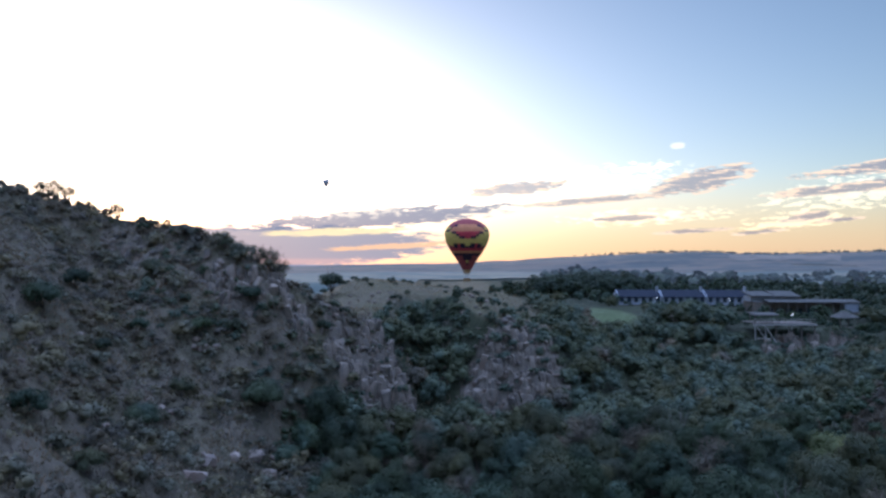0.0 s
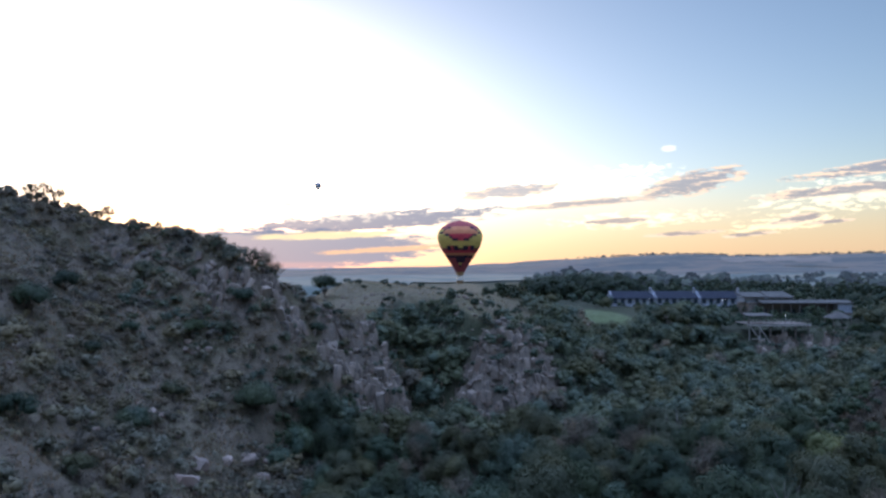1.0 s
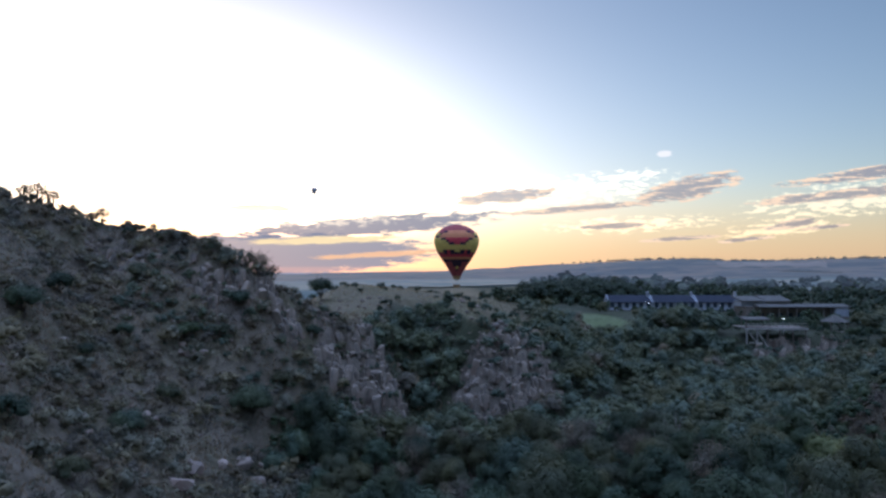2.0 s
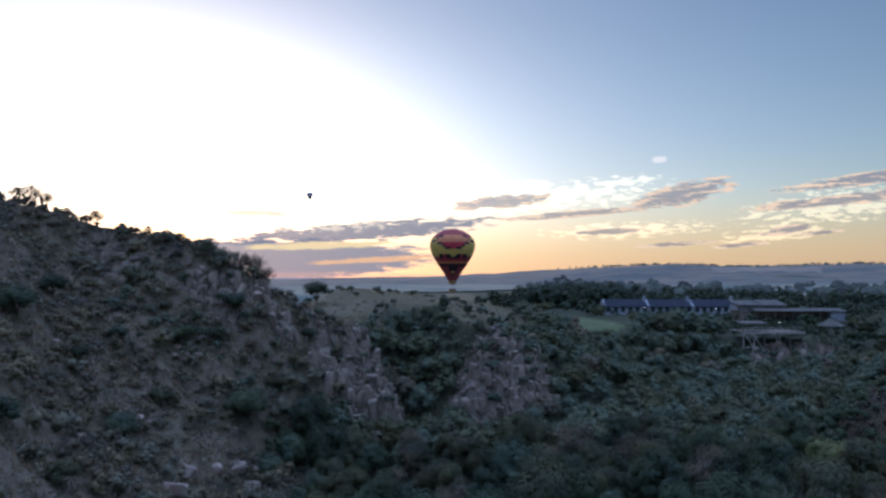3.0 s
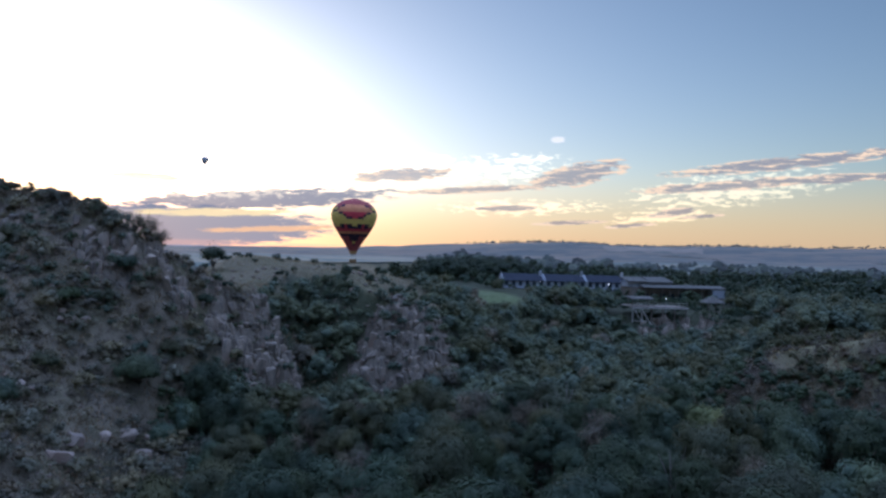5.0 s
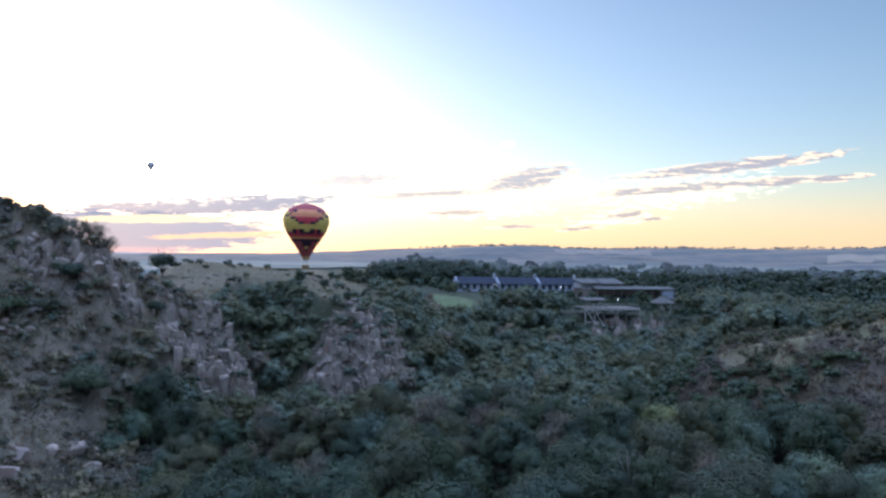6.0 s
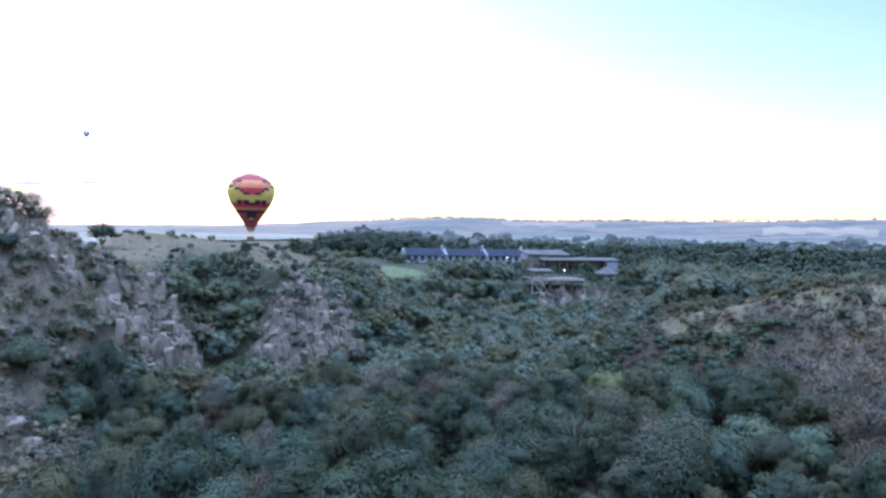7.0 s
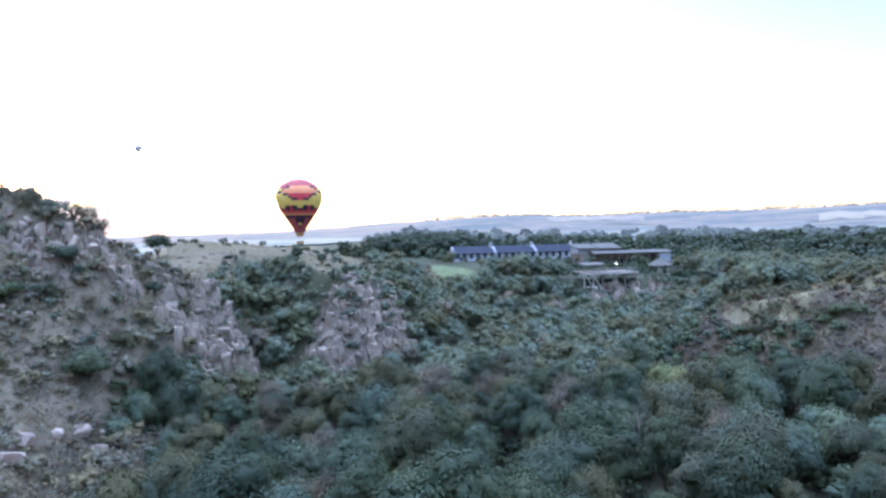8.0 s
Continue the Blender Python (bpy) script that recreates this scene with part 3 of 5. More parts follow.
class Grove:
    """A kind of tree built in a few forms; the first use of a form moves the built one, later uses copy it."""

    def __init__(self, forms):
        self.forms, self.fresh, self.count = forms, [True] * len(forms), 0

    def add(self, x, y, scale, turn, tall=1.0, label=""):
        k = self.count % len(self.forms)
        self.count += 1
        m = put(None, x, y, scale, turn, tall)
        if self.fresh[k]:
            self.fresh[k] = False
            self.forms[k].matrix_basis = m
            ob = self.forms[k]
        else:
            ob = copy_thing(self.forms[k], m @ Matrix.Diagonal((*(1 / v for v in self.forms[k].scale), 1)))
        if label:
            tagged(ob, label)
        return ob


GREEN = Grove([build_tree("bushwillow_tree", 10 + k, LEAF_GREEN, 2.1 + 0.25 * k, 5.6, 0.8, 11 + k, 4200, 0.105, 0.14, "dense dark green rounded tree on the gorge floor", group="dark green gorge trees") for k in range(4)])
SILVER = Grove([build_tree("silver_leaved_tree", 20 + k, LEAF_SILVER, 2.3 + 0.25 * k, 5.2, 0.8, 20, 4200, 0.1, 0.15, "silvery blue-green tree with tufted crown in the gorge", group="silvery gorge trees", squash=1.0) for k in range(3)])
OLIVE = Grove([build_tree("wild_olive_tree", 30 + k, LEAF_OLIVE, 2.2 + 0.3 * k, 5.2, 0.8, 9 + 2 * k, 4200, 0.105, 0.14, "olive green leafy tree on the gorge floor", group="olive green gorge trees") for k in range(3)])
DRY = Grove([build_tree("dry_season_tree", 40 + k, LEAF_DRY, 2.2, 4.8, 1.0, 20, 2200, 0.08, 0.12, "brownish half-bare tree with thin twigs in the gorge", group="half-bare trees", core=0.0, twigs=6) for k in range(3)])
YELLOW = Grove([build_tree("yellow_green_tree", 50, LEAF_YELLOW, 3.1, 4.8, 0.7, 30, 2800, 0.115, 0.15, "bright yellow-green tree among darker trees")])
UMBRELLA = Grove([build_tree("umbrella_thorn_tree", 60, LEAF_GREEN, 2.3, 3.2, 0.7, 17, 1500, 0.13, 0.12, "flat-topped thorn tree standing alone on dry grass", flat=0.8, squash=0.75, core=0.5, twigs=3)])
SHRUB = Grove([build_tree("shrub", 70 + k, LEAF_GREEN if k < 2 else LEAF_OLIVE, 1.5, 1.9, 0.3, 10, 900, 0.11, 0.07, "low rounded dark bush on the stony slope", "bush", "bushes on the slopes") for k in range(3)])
BLUEBUSH = Grove([build_tree("blue_bush", 80 + k, LEAF_SILVER, 2.6, 3.0, 0.4, 26, 2900, 0.12, 0.1, "grey-green rounded bush at the foot of the slope", "bush", "grey-green bushes") for k in range(2)])


def inside_lawn(x, y):
    return ((x - 38.5) / 11.0) ** 2 + ((y - 196) / 21.0) ** 2 < 1.0


def scatter(rng, x0, x1, y0, y1, gap, jitter=0.48):
    gx, gy = np.meshgrid(np.arange(x0, x1, gap), np.arange(y0, y1, gap * 0.9))
    gx = gx + (np.arange(gx.shape[0]) % 2)[:, None] * gap * 0.5
    gx, gy = gx + rng.uniform(-jitter, jitter, gx.shape) * gap, gy + rng.uniform(-jitter, jitter, gy.shape) * gap
    return gx.ravel(), gy.ravel()


def in_view(x, y, margin=2.0):
    az = np.degrees(np.arctan2(x, y))
    return (az > -33 - margin) & (az < 47 + margin)


def rising(x, y):
    """0 on the gorge floor, 1 on the land round it."""
    return gorge(x, y)[0]


def bare_rock(x, y):
    return rock_share(x, y, gorge(x, y)[0])


# trees that stand out, then the wood on the gorge floor
YELLOW.add(44.5, 89.0, 1.15, 0)
UMBRELLA.add(-25.0, 158.0, 1.35, 20)
taken = [(44.5, 89.0, 4.2), (42.2, 84.5, 3.4), (39.8, 80.0, 2.4)]
for x, y, size, turn in ((34, 60, 1.1, 10), (38, 62, 1.2, 80), (41.8, 58.5, 1.1, 200), (37.5, 57, 1.05, 120), (44.5, 54.5, 1.0, 300), (35, 72, 1.15, 40), (38.8, 74, 1.0, 310), (31.5, 76, 1.0, 170), (31.3, 69.5, 0.9, 60), (21.5, 68, 1.0, 40), (9, 88, 1.0, 170), (14, 90, 0.9, 30)):
    SILVER.add(x, y, size, turn)
    taken.append((x, y, 2.2 * size))
for x, y, size in ((-25.2, 101.0, 1.2), (-21.5, 98, 0.9), (-34.6, 84.5, 0.85), (-20, 104, 0.8)):
    BLUEBUSH.add(x, y, size, x * 40)
    taken.append((x, y, 2.6 * size))

for x, y, size in ((-35.1, 105.1, 1.3), (-46.3, 84.8, 1.6), (-33.6, 93.6, 1.1), (-42.1, 101.5, 1.0), (-50.6, 101.3, 1.4), (-31.0, 107.0, 1.0), (-20.2, 120.1, 1.0), (-29.6, 112.2, 1.2), (-45.9, 115.5, 1.3), (-37.5, 115.8, 1.0), (-41.4, 89.6, 0.9), (-22.9, 108.1, 1.1), (-19.4, 108.6, 1.2), (-37.2, 66.3, 1.3), (-31.8, 66.2, 1.2), (-15.5, 118.3, 0.9)):
    SHRUB.add(x, y, size, x * 61)

rng = np.random.default_rng(5)
gx, gy = scatter(rng, -30, 75, 44, 150, 4.9, 0.42)
t = rising(gx, gy)
keep = in_view(gx, gy) & (t < np.where(gx > 30, 0.16, 0.2)) & (bare_rock(gx, gy) < 0.35) & (np.hypot(gx, gy) < 112) & (np.hypot(gx, gy) > 49)
for x, y in zip(gx[keep], gy[keep]):
    if any(math.hypot(x - a, y - b) < r + 0.3 for a, b, r in taken):
        continue
    if x < -16 and y < 97:
        continue
    pick, size = rng.random() + 0.25 * float(value_noise(np.array(x / 14), np.array(y / 14), 7)), rng.choice((0.72, 0.9, 1.05, 1.2, 1.36)) * rng.uniform(0.92, 1.08)
    grove = DRY if pick < 0.16 else SILVER if pick < 0.25 else OLIVE if pick < 0.56 else GREEN
    grove.add(x, y, size, rng.uniform(0, 360), rng.uniform(0.9, 1.3))


def stuff_of(name, spots, seed, mat, radius, tall, base, count, cards, size, label, category, squash=0.8, core=0.66, flat=1.0):
    """Plants too many to count, joined into one mesh: spots are x, y, scale."""
    rng = np.random.default_rng(seed)
    forms = [crown_arrays(rng, radius, tall, base, count, cards, size, flat, squash, core) for _ in range(6)]
    leaves, cores, tris, used = [], [], [], 0
    zs = height(np.array([s[0] for s in spots]), np.array([s[1] for s in spots]))
    for (x, y, k), z in zip(spots, zs):
        leaf, shells, tri = forms[rng.integers(len(forms))]
        a = rng.uniform(0, 2 * math.pi)
        turn = np.array(((math.cos(a), -math.sin(a), 0), (math.sin(a), math.cos(a), 0), (0, 0, rng.uniform(0.85, 1.2)))) * k
        off = np.array((x, y, z - 0.15))
        leaves.append(leaf @ turn.T + off)
        if core:
            cores.append(shells @ turn.T + off)
            tris.append(tri + used)
            used += len(shells)
    me = quads_and_tris(name, np.concatenate(leaves), np.concatenate(cores) if core else [], np.concatenate(tris) if core else [], mat)
    return tagged(new(name, me), label, category, kind="stuff")


def chosen(rng, box, gap, keep):
    x, y = scatter(rng, *box, gap)
    ok = keep(x, y) & in_view(x, y)
    return x[ok], y[ok]


def sized(rng, x, y, lo, hi):
    return [(a, b, rng.uniform(lo, hi)) for a, b in zip(x, y)]


# undergrowth between the trees of the gorge floor
rng = np.random.default_rng(16)
x, y = chosen(rng, (-24, 62, 40, 118), 2.3, lambda x, y: (rising(x, y) < 0.3) & (np.hypot(x, y) > 42) & (bare_rock(x, y) < 0.3) & (rng.random(x.shape) < 0.85) & ~((x < -16) & (y < 97)))
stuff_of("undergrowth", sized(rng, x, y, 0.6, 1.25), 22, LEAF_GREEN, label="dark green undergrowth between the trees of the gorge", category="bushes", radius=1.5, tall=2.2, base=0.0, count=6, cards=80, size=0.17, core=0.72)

# far side of the gorge and the woods beyond
rng = np.random.default_rng(6)
def wooded(x, y):
    up = rising(x, y)
    recess = (x > -13) & (x < 24) & (y > 126)
    return ((up < 0.22) | (x > 22) | (recess & (up < 0.8))) & (bare_rock(x, y) < np.where(recess, 0.75, 0.4)) & ~inside_lawn(x, y)


x, y = chosen(rng, (-30, 130, 90, 215), 3.7, lambda x, y: (np.hypot(x, y) >= 112) & wooded(x, y) & ~((y > 200) & (x > 46)) & ~((x > 38) & (y < 126) & (rising(x, y) > 0.3)) & ~((x > 66) & (x < 104) & (y > 172) & (y < 204)) & ~((x > 66) & (x < 98) & (y > 168)))
mixed = rng.random(len(x))
far_form = dict(radius=2.7, tall=4.6, base=0.0, count=13, cards=430, size=0.2, core=0.62)
garden_form = dict(radius=2.5, tall=4.4, base=0.0, count=9, cards=190, size=0.26, core=0.7)
stuff_of("gorge_wood", sized(rng, x[mixed < 0.6], y[mixed < 0.6], 0.6, 1.3), 1, LEAF_HAZED, label="wood filling the upper gorge, its grey-green paled for haze", category="wood", **far_form)
stuff_of("gorge_wood_olive", sized(rng, x[(mixed >= 0.6) & (mixed < 0.9)], y[(mixed >= 0.6) & (mixed < 0.9)], 0.8, 1.35), 2, LEAF_OLIVE, label="olive green trees of the upper gorge", category="wood", **far_form)
stuff_of("gorge_wood_dry", sized(rng, x[mixed >= 0.9], y[mixed >= 0.9], 0.6, 1.1), 3, LEAF_DRY, label="brownish half-bare trees of the upper gorge", category="wood", **far_form)
x, y = chosen(rng, (18, 290, 150, 330), 6.0, lambda x, y: (rising(x, y) >= 0.9) & ((x > 105) | (y > 215)) & ~inside_lawn(x, y) & ~((x > 46) & (x < 118) & (y > 200) & (y < 246)) & (rng.random(x.shape) < np.where(y > 250, 0.6, 0.85)) & ((x > 48) | (y < 180) | (y > 246)))
stuff_of("bush_belt", sized(rng, x, y, 0.65, 1.25), 4, LEAF_GREEN, radius=2.6, tall=4.0, base=0.4, count=6, cards=46, size=0.72, label="belt of dark bush and trees on the plain", category="wood")
x, y = chosen(rng, (30, 66, 256, 300), 4.6, lambda x, y: x > 0)
stuff_of("tall_wood", sized(rng, x, y, 1.3, 1.75), 5, LEAF_GREEN, label="tall dark clump of trees behind the lawn", category="wood", **far_form)

# bushes on slopes, crest and tableland
rng = np.random.default_rng(7)
slope_form = dict(radius=1.35, tall=1.7, base=0.0, count=6, cards=150, size=0.14, core=0.68)
scrub_form = dict(radius=1.1, tall=1.2, base=0.0, count=5, cards=120, size=0.12)
x, y = chosen(rng, (-110, 0, 40, 150), 1.7, lambda x, y: ((rising(x, y) > 0.12) | ((x < -15) & (y < 103))) & (rng.random(x.shape) < 0.6 + 1.1 * value_noise(x / 9, y / 9, 4)) & (rng.random(x.shape) > 0.75 * bare_rock(x, y)) & ~((x > -24) & (y > 128)))
mixed = rng.random(len(x))
stuff_of("slope_bushes", sized(rng, x[mixed < 0.16], y[mixed < 0.16], 0.5, 1.7), 6, LEAF_SLOPE, label="grey-green bushes scattered over the stony hillside", category="bushes", **slope_form)
stuff_of("slope_bushes_dry", sized(rng, x[mixed >= 0.65], y[mixed >= 0.65], 0.45, 1.5), 7, LEAF_DRY, label="dry grey-brown scrub scattered over the stony hillside", category="bushes", **scrub_form)
middling = (mixed >= 0.16) & (mixed < 0.65)
stuff_of("slope_scrub", sized(rng, x[middling], y[middling], 0.45, 1.5), 17, LEAF_SLOPE, label="low olive green scrub scattered over the stony hillside", category="bushes", **scrub_form)
x, y = chosen(rng, (40, 95, 40, 130), 1.8, lambda x, y: (rising(x, y) > 0.15) & (rising(x, y) < 0.85) & (rng.random(x.shape) < 0.4 + 0.6 * step(y - 0.4 * x, 42, 60) + 0.8 * value_noise(x / 10, y / 10, 14)))
stuff_of("knoll_bushes", sized(rng, x, y, 0.5, 1.3), 8, LEAF_GREEN, label="dark green bushes on the face of the dry grassy knoll", category="bushes", **slope_form)
x, y = chosen(rng, (50, 120, 55, 135), 2.3, lambda x, y: (rising(x, y) > 0.75) & (rng.random(x.shape) < 0.4 + 0.9 * value_noise(x / 8, y / 8, 15)))
stuff_of("knoll_top_bushes", sized(rng, x, y, 0.5, 1.35), 18, LEAF_OLIVE, label="olive green bushes on top of the grassy knoll", category="bushes", **slope_form)
x, y = chosen(rng, (40, 120, 40, 135), 1.7, lambda x, y: (rising(x, y) > 0.15) & (rng.random(x.shape) < np.where(rising(x, y) > 0.9, 0.35, 0.85)))
stuff_of("knoll_bushes_russet", sized(rng, x, y, 0.5, 1.2), 9, LEAF_RUSSET, radius=1.0, tall=1.1, base=0.0, count=3, cards=44, size=0.15, label="russet dry scrub on the face of the knoll", category="bushes")
x, y = chosen(rng, (38, 118, 40, 132), 1.0, lambda x, y: (rising(x, y) > 0.1) & (rng.random(x.shape) < np.where(rising(x, y) > 0.92, 0.3, 0.8)))
stuff_of("knoll_heath", sized(rng, x, y, 0.6, 1.5), 21, LEAF_RUSSET, label="low brown heath covering the face of the knoll", category="scrub", radius=0.7, tall=0.75, base=0.0, count=3, cards=15, size=0.14, core=0.0)
x, y = chosen(rng, (-60, 26, 128, 215), 4.2, lambda x, y: (rising(x, y) > 0.75) & (rng.random(x.shape) < np.where(y < 152, 0.25, 0.13)) & ~((x < -16) & (x > -34) & (y > 134) & (y < 164)))
stuff_of("table_bushes", sized(rng, x, y, 0.4, 1.0), 10, LEAF_GREEN, label="small dark bushes dotted over dry grass", category="bushes", **slope_form)

x, y = chosen(rng, (-90, -5, 50, 134), 0.8, lambda x, y: ((rising(x, y) > 0.06) | ((x < -15) & (y < 103))) & (rng.random(x.shape) < 0.8 + 0.6 * value_noise(x / 4, y / 4, 41)))
heath = rng.random(len(x))
heath_form = dict(radius=0.7, tall=0.75, base=0.0, count=3, cards=15, size=0.14, core=0.0)
stuff_of("slope_heath", sized(rng, x[heath < 0.55], y[heath < 0.55], 0.6, 1.5), 19, LEAF_DRY, label="low grey-brown heath and dry grass covering the hillside", category="scrub", **heath_form)
stuff_of("slope_heath_olive", sized(rng, x[heath >= 0.55], y[heath >= 0.55], 0.6, 1.4), 20, LEAF_SLOPE, label="low olive heath covering the hillside", category="scrub", **heath_form)

# trees before the guest wings and the lodge
rng = np.random.default_rng(8)
spots = [(x, 217 + rng.uniform(-9, 9), rng.uniform(0.6, 0.95)) for x in np.arange(57, 100, 1.15) if rng.random() < 0.8]
spots += [(x, 197 + rng.uniform(-5, 4), rng.uniform(0.6, 0.9)) for x in np.arange(56, 112, 1.6) if rng.random() < 0.7]
spots += [(x, 252 + rng.uniform(-4, 8), rng.uniform(1.1, 1.5)) for x in np.arange(52, 125, 5.0) if rng.random() < 0.8]
spots += [(45.0, 226.0, 1.25), (48.0, 224.5, 1.15), (46.5, 230.0, 1.3), (43.0, 232.0, 1.2), (40.0, 238.0, 1.25), (36.0, 243.0, 1.2)]
spots += [(x, rng.uniform(186, 203), rng.uniform(0.28, 0.6)) for x in np.arange(58, 94, 0.25)]
spots += [(x, rng.uniform(172, 184), rng.uniform(0.2, 0.4)) for x in np.arange(90, 108, 0.5)]
spots += [(x + rng.uniform(-1, 1), rng.uniform(198, 202), rng.uniform(0.8, 1.1)) for x in (85.5, 90.0, 95.5, 104.5, 109.0)]
spots += [(x, rng.uniform(176, 198), rng.uniform(0.6, 1.0)) for x in np.arange(54, 68, 0.5)]
spots += [(x, rng.uniform(160, 168), rng.uniform(0.25, 0.42)) for x in np.arange(66, 98, 0.8)]
spots += [(x, 227.5 + rng.uniform(-2, 1.5), rng.uniform(0.4, 0.62)) for x in np.arange(46, 92, 1.5) if rng.random() < 0.75]
spots += [(x, 200 + rng.uniform(-2, 2), rng.uniform(0.5, 0.8)) for x in np.arange(80, 94, 1.8) if rng.random() < 0.65]
spots += [(x, rng.uniform(167, 180), rng.uniform(0.4, 0.9)) for x in np.concatenate([np.arange(92, 106, 0.5), np.arange(60, 69, 0.5)])]
spots += [(x, rng.uniform(186, 202), rng.uniform(0.4, 0.75)) for x in np.arange(66, 104, 0.6)]
spots += [(x, 201.0, k) for x, k in ((86.5, 1.0), (96.0, 1.3), (98.5, 1.1), (102.5, 1.0), (110.5, 1.5), (113.0, 1.3), (82.0, 1.2))]
stuff_of("lodge_garden_trees", [(x, y, k * 0.66) for x, y, k in spots], 13, LEAF_GREEN, label="garden trees round the guest wings and lodge", category="trees", **garden_form)

# single trees on the crest of the hill
AIRY = Grove([build_tree("crest_tree", 90 + k, LEAF_GREEN, 1.9, 3.0, 0.4, 22, 1000, 0.085, 0.07, "thin-crowned dark tree on the crest of the hill", group="trees on the crest", core=0.0, twigs=4) for k in range(2)])
for x, y, size in ((-33.2, 117.0, 1.0), (-30.0, 117.6, 0.95), (-28.4, 118.6, 1.1), (-27.0, 119.6, 0.9), (-35.6, 117.8, 0.7), (-66.8, 126.0, 1.25), (-65.0, 127.4, 1.0), (-68.5, 124.5, 0.95), (-59.6, 134.0, 1.0), (-63.0, 130.5, 0.6), (-54.0, 131.0, 0.6), (-48.5, 128.0, 0.65), (-44.0, 124.0, 0.6), (-40.5, 121.0, 0.6)):
    AIRY.add(x, y, size, x * 37)
for x, y, size in ((-2.5, 146.0, 1.1), (1.0, 147.5, 1.2), (-6.0, 150.5, 0.9), (5.5, 146.5, 0.9), (10.0, 150.0, 0.9), (-12.0, 146.0, 0.7), (16.0, 149.0, 0.9), (20.0, 153.0, 0.9)):
    GREEN.add(x, y, size * 0.42, x * 53)
rng = np.random.default_rng(9)
x, y = chosen(rng, (-16, 34, 132, 166), 2.2, lambda x, y: (rising(x, y) > 0.6) & (rng.random(x.shape) < np.where(rising(x, y) < 0.98, 0.8, 0.1)) & ~((x < -10) & (y > 144)))
stuff_of("rim_bushes", sized(rng, x, y, 0.28, 0.62), 14, LEAF_HAZED, label="bushes along the rim of the tableland, their grey-green paled for haze", category="bushes", **far_form)
x, y = chosen(rng, (-46, 24, 104, 150), 1.6, lambda x, y: (rising(x, y) > 0.08) & (rising(x, y) < 0.98) & (rng.random(x.shape) < 0.55 - 0.1 * bare_rock(x, y)) & ~((x < -14) & (y > 130)))
dx, dy = chosen(rng, (64, 98, 166, 180), 1.2, lambda x, y: (rising(x, y) > 0.05) & (rising(x, y) < 0.98) & (rng.random(x.shape) < 0.5))
x, y = np.concatenate([x, dx]), np.concatenate([y, dy])
stuff_of("cliff_bushes", sized(rng, x, y, 0.28, 0.95), 15, LEAF_HAZED, label="bushes rooted between the rocks of the cliffs, their grey-green paled for haze", category="bushes", **slope_form)


def dead_tree(x, y, tall, seed):
    """A bare, pale, forked tree."""
    rng = np.random.default_rng(seed)
    root = new("dead_tree")
    verts, faces = [], []
    limb(verts, faces, (0, 0, -0.4), (0.1, 0, tall * 0.4), 0.13, 0.1)
    stem = new("trunk", mesh_of("trunk", np.array(verts), np.array(faces), [DEADWOOD], smooth_faces=True))
    stem.parent = root
    for k in range(5):
        a = k * 1.3 + rng.uniform(0, 0.6)
        top = np.array((math.cos(a) * tall * 0.22, math.sin(a) * tall * 0.22, tall * rng.uniform(0.8, 1.0)))
        verts, faces = [], []
        knee = np.array((0.1, 0, tall * 0.38)) + (top - np.array((0.1, 0, tall * 0.38))) * 0.5 + rng.normal(0, 0.12, 3)
        limb(verts, faces, (0.1, 0, tall * (0.3 + 0.02 * k)), knee, 0.075, 0.05, 5)
        limb(verts, faces, knee, top, 0.05, 0.02, 5)
        limb(verts, faces, knee, knee + (top - knee) * 0.6 + rng.normal(0, 0.35, 3), 0.035, 0.015, 4)
        bough = new("branch", mesh_of("branch", np.array(verts), np.array(faces), [DEADWOOD]))
        bough.parent = root
    root.matrix_basis = put(None, x, y, 1.0, seed * 50)
    tagged(root, "bare pale dead tree with forked branches", "tree", "bare dead trees")


DEAD = [(26.5, 96.0, 6.6), (31.5, 106.0, 7.0), (-4.7, 80.0, 5.5), (0.8, 80.0, 5.5), (29.3, 66.5, 6.8)]
for k, (x, y, tall) in enumerate(DEAD):
    dead_tree(x, y, tall, k)

# ---- rock ----
def part(name, bm, mat, parent, label=""):
    me = bpy.data.meshes.new(name)
    bm.to_mesh(me)
    bm.free()
    for m in (mat if isinstance(mat, (list, tuple)) else [mat]):
        me.materials.append(m)
    ob = new(name, me)
    ob.parent = parent
    return tagged(ob, label) if label else ob


def rock_mesh(seed, sides=(1.0, 1.0, 1.0), points=22, mat=None):
    """An angular block: the hull of random points near the faces of a box."""
    rng = np.random.default_rng(seed)
    bm = bmesh.new()
    for _ in range(points):
        p = rng.uniform(-1, 1, 3)
        k = rng.integers(3)
        p[k] = np.sign(p[k]) * rng.uniform(0.82, 1.0)
        if mat:
            p = p / max(np.linalg.norm(p), 1.0)
        bm.verts.new(p * 0.5 * np.array(sides))
    got = bmesh.ops.convex_hull(bm, input=list(bm.verts))
    bmesh.ops.delete(bm, geom=[v for v in bm.verts if not v.link_faces], context="VERTS")
    me = bpy.data.meshes.new("rock")
    bm.to_mesh(me)
    bm.free()
    me.materials.append(mat or ROCK)
    return me


BLOCKS = [rock_mesh(100 + k, (1.0, 0.9, 0.75 + 0.2 * (k % 4)), 30) for k in range(9)]
STONES = [rock_mesh(130 + k, (1.3, 1.0, 0.9), 22, ROCK_PALE) for k in range(6)]


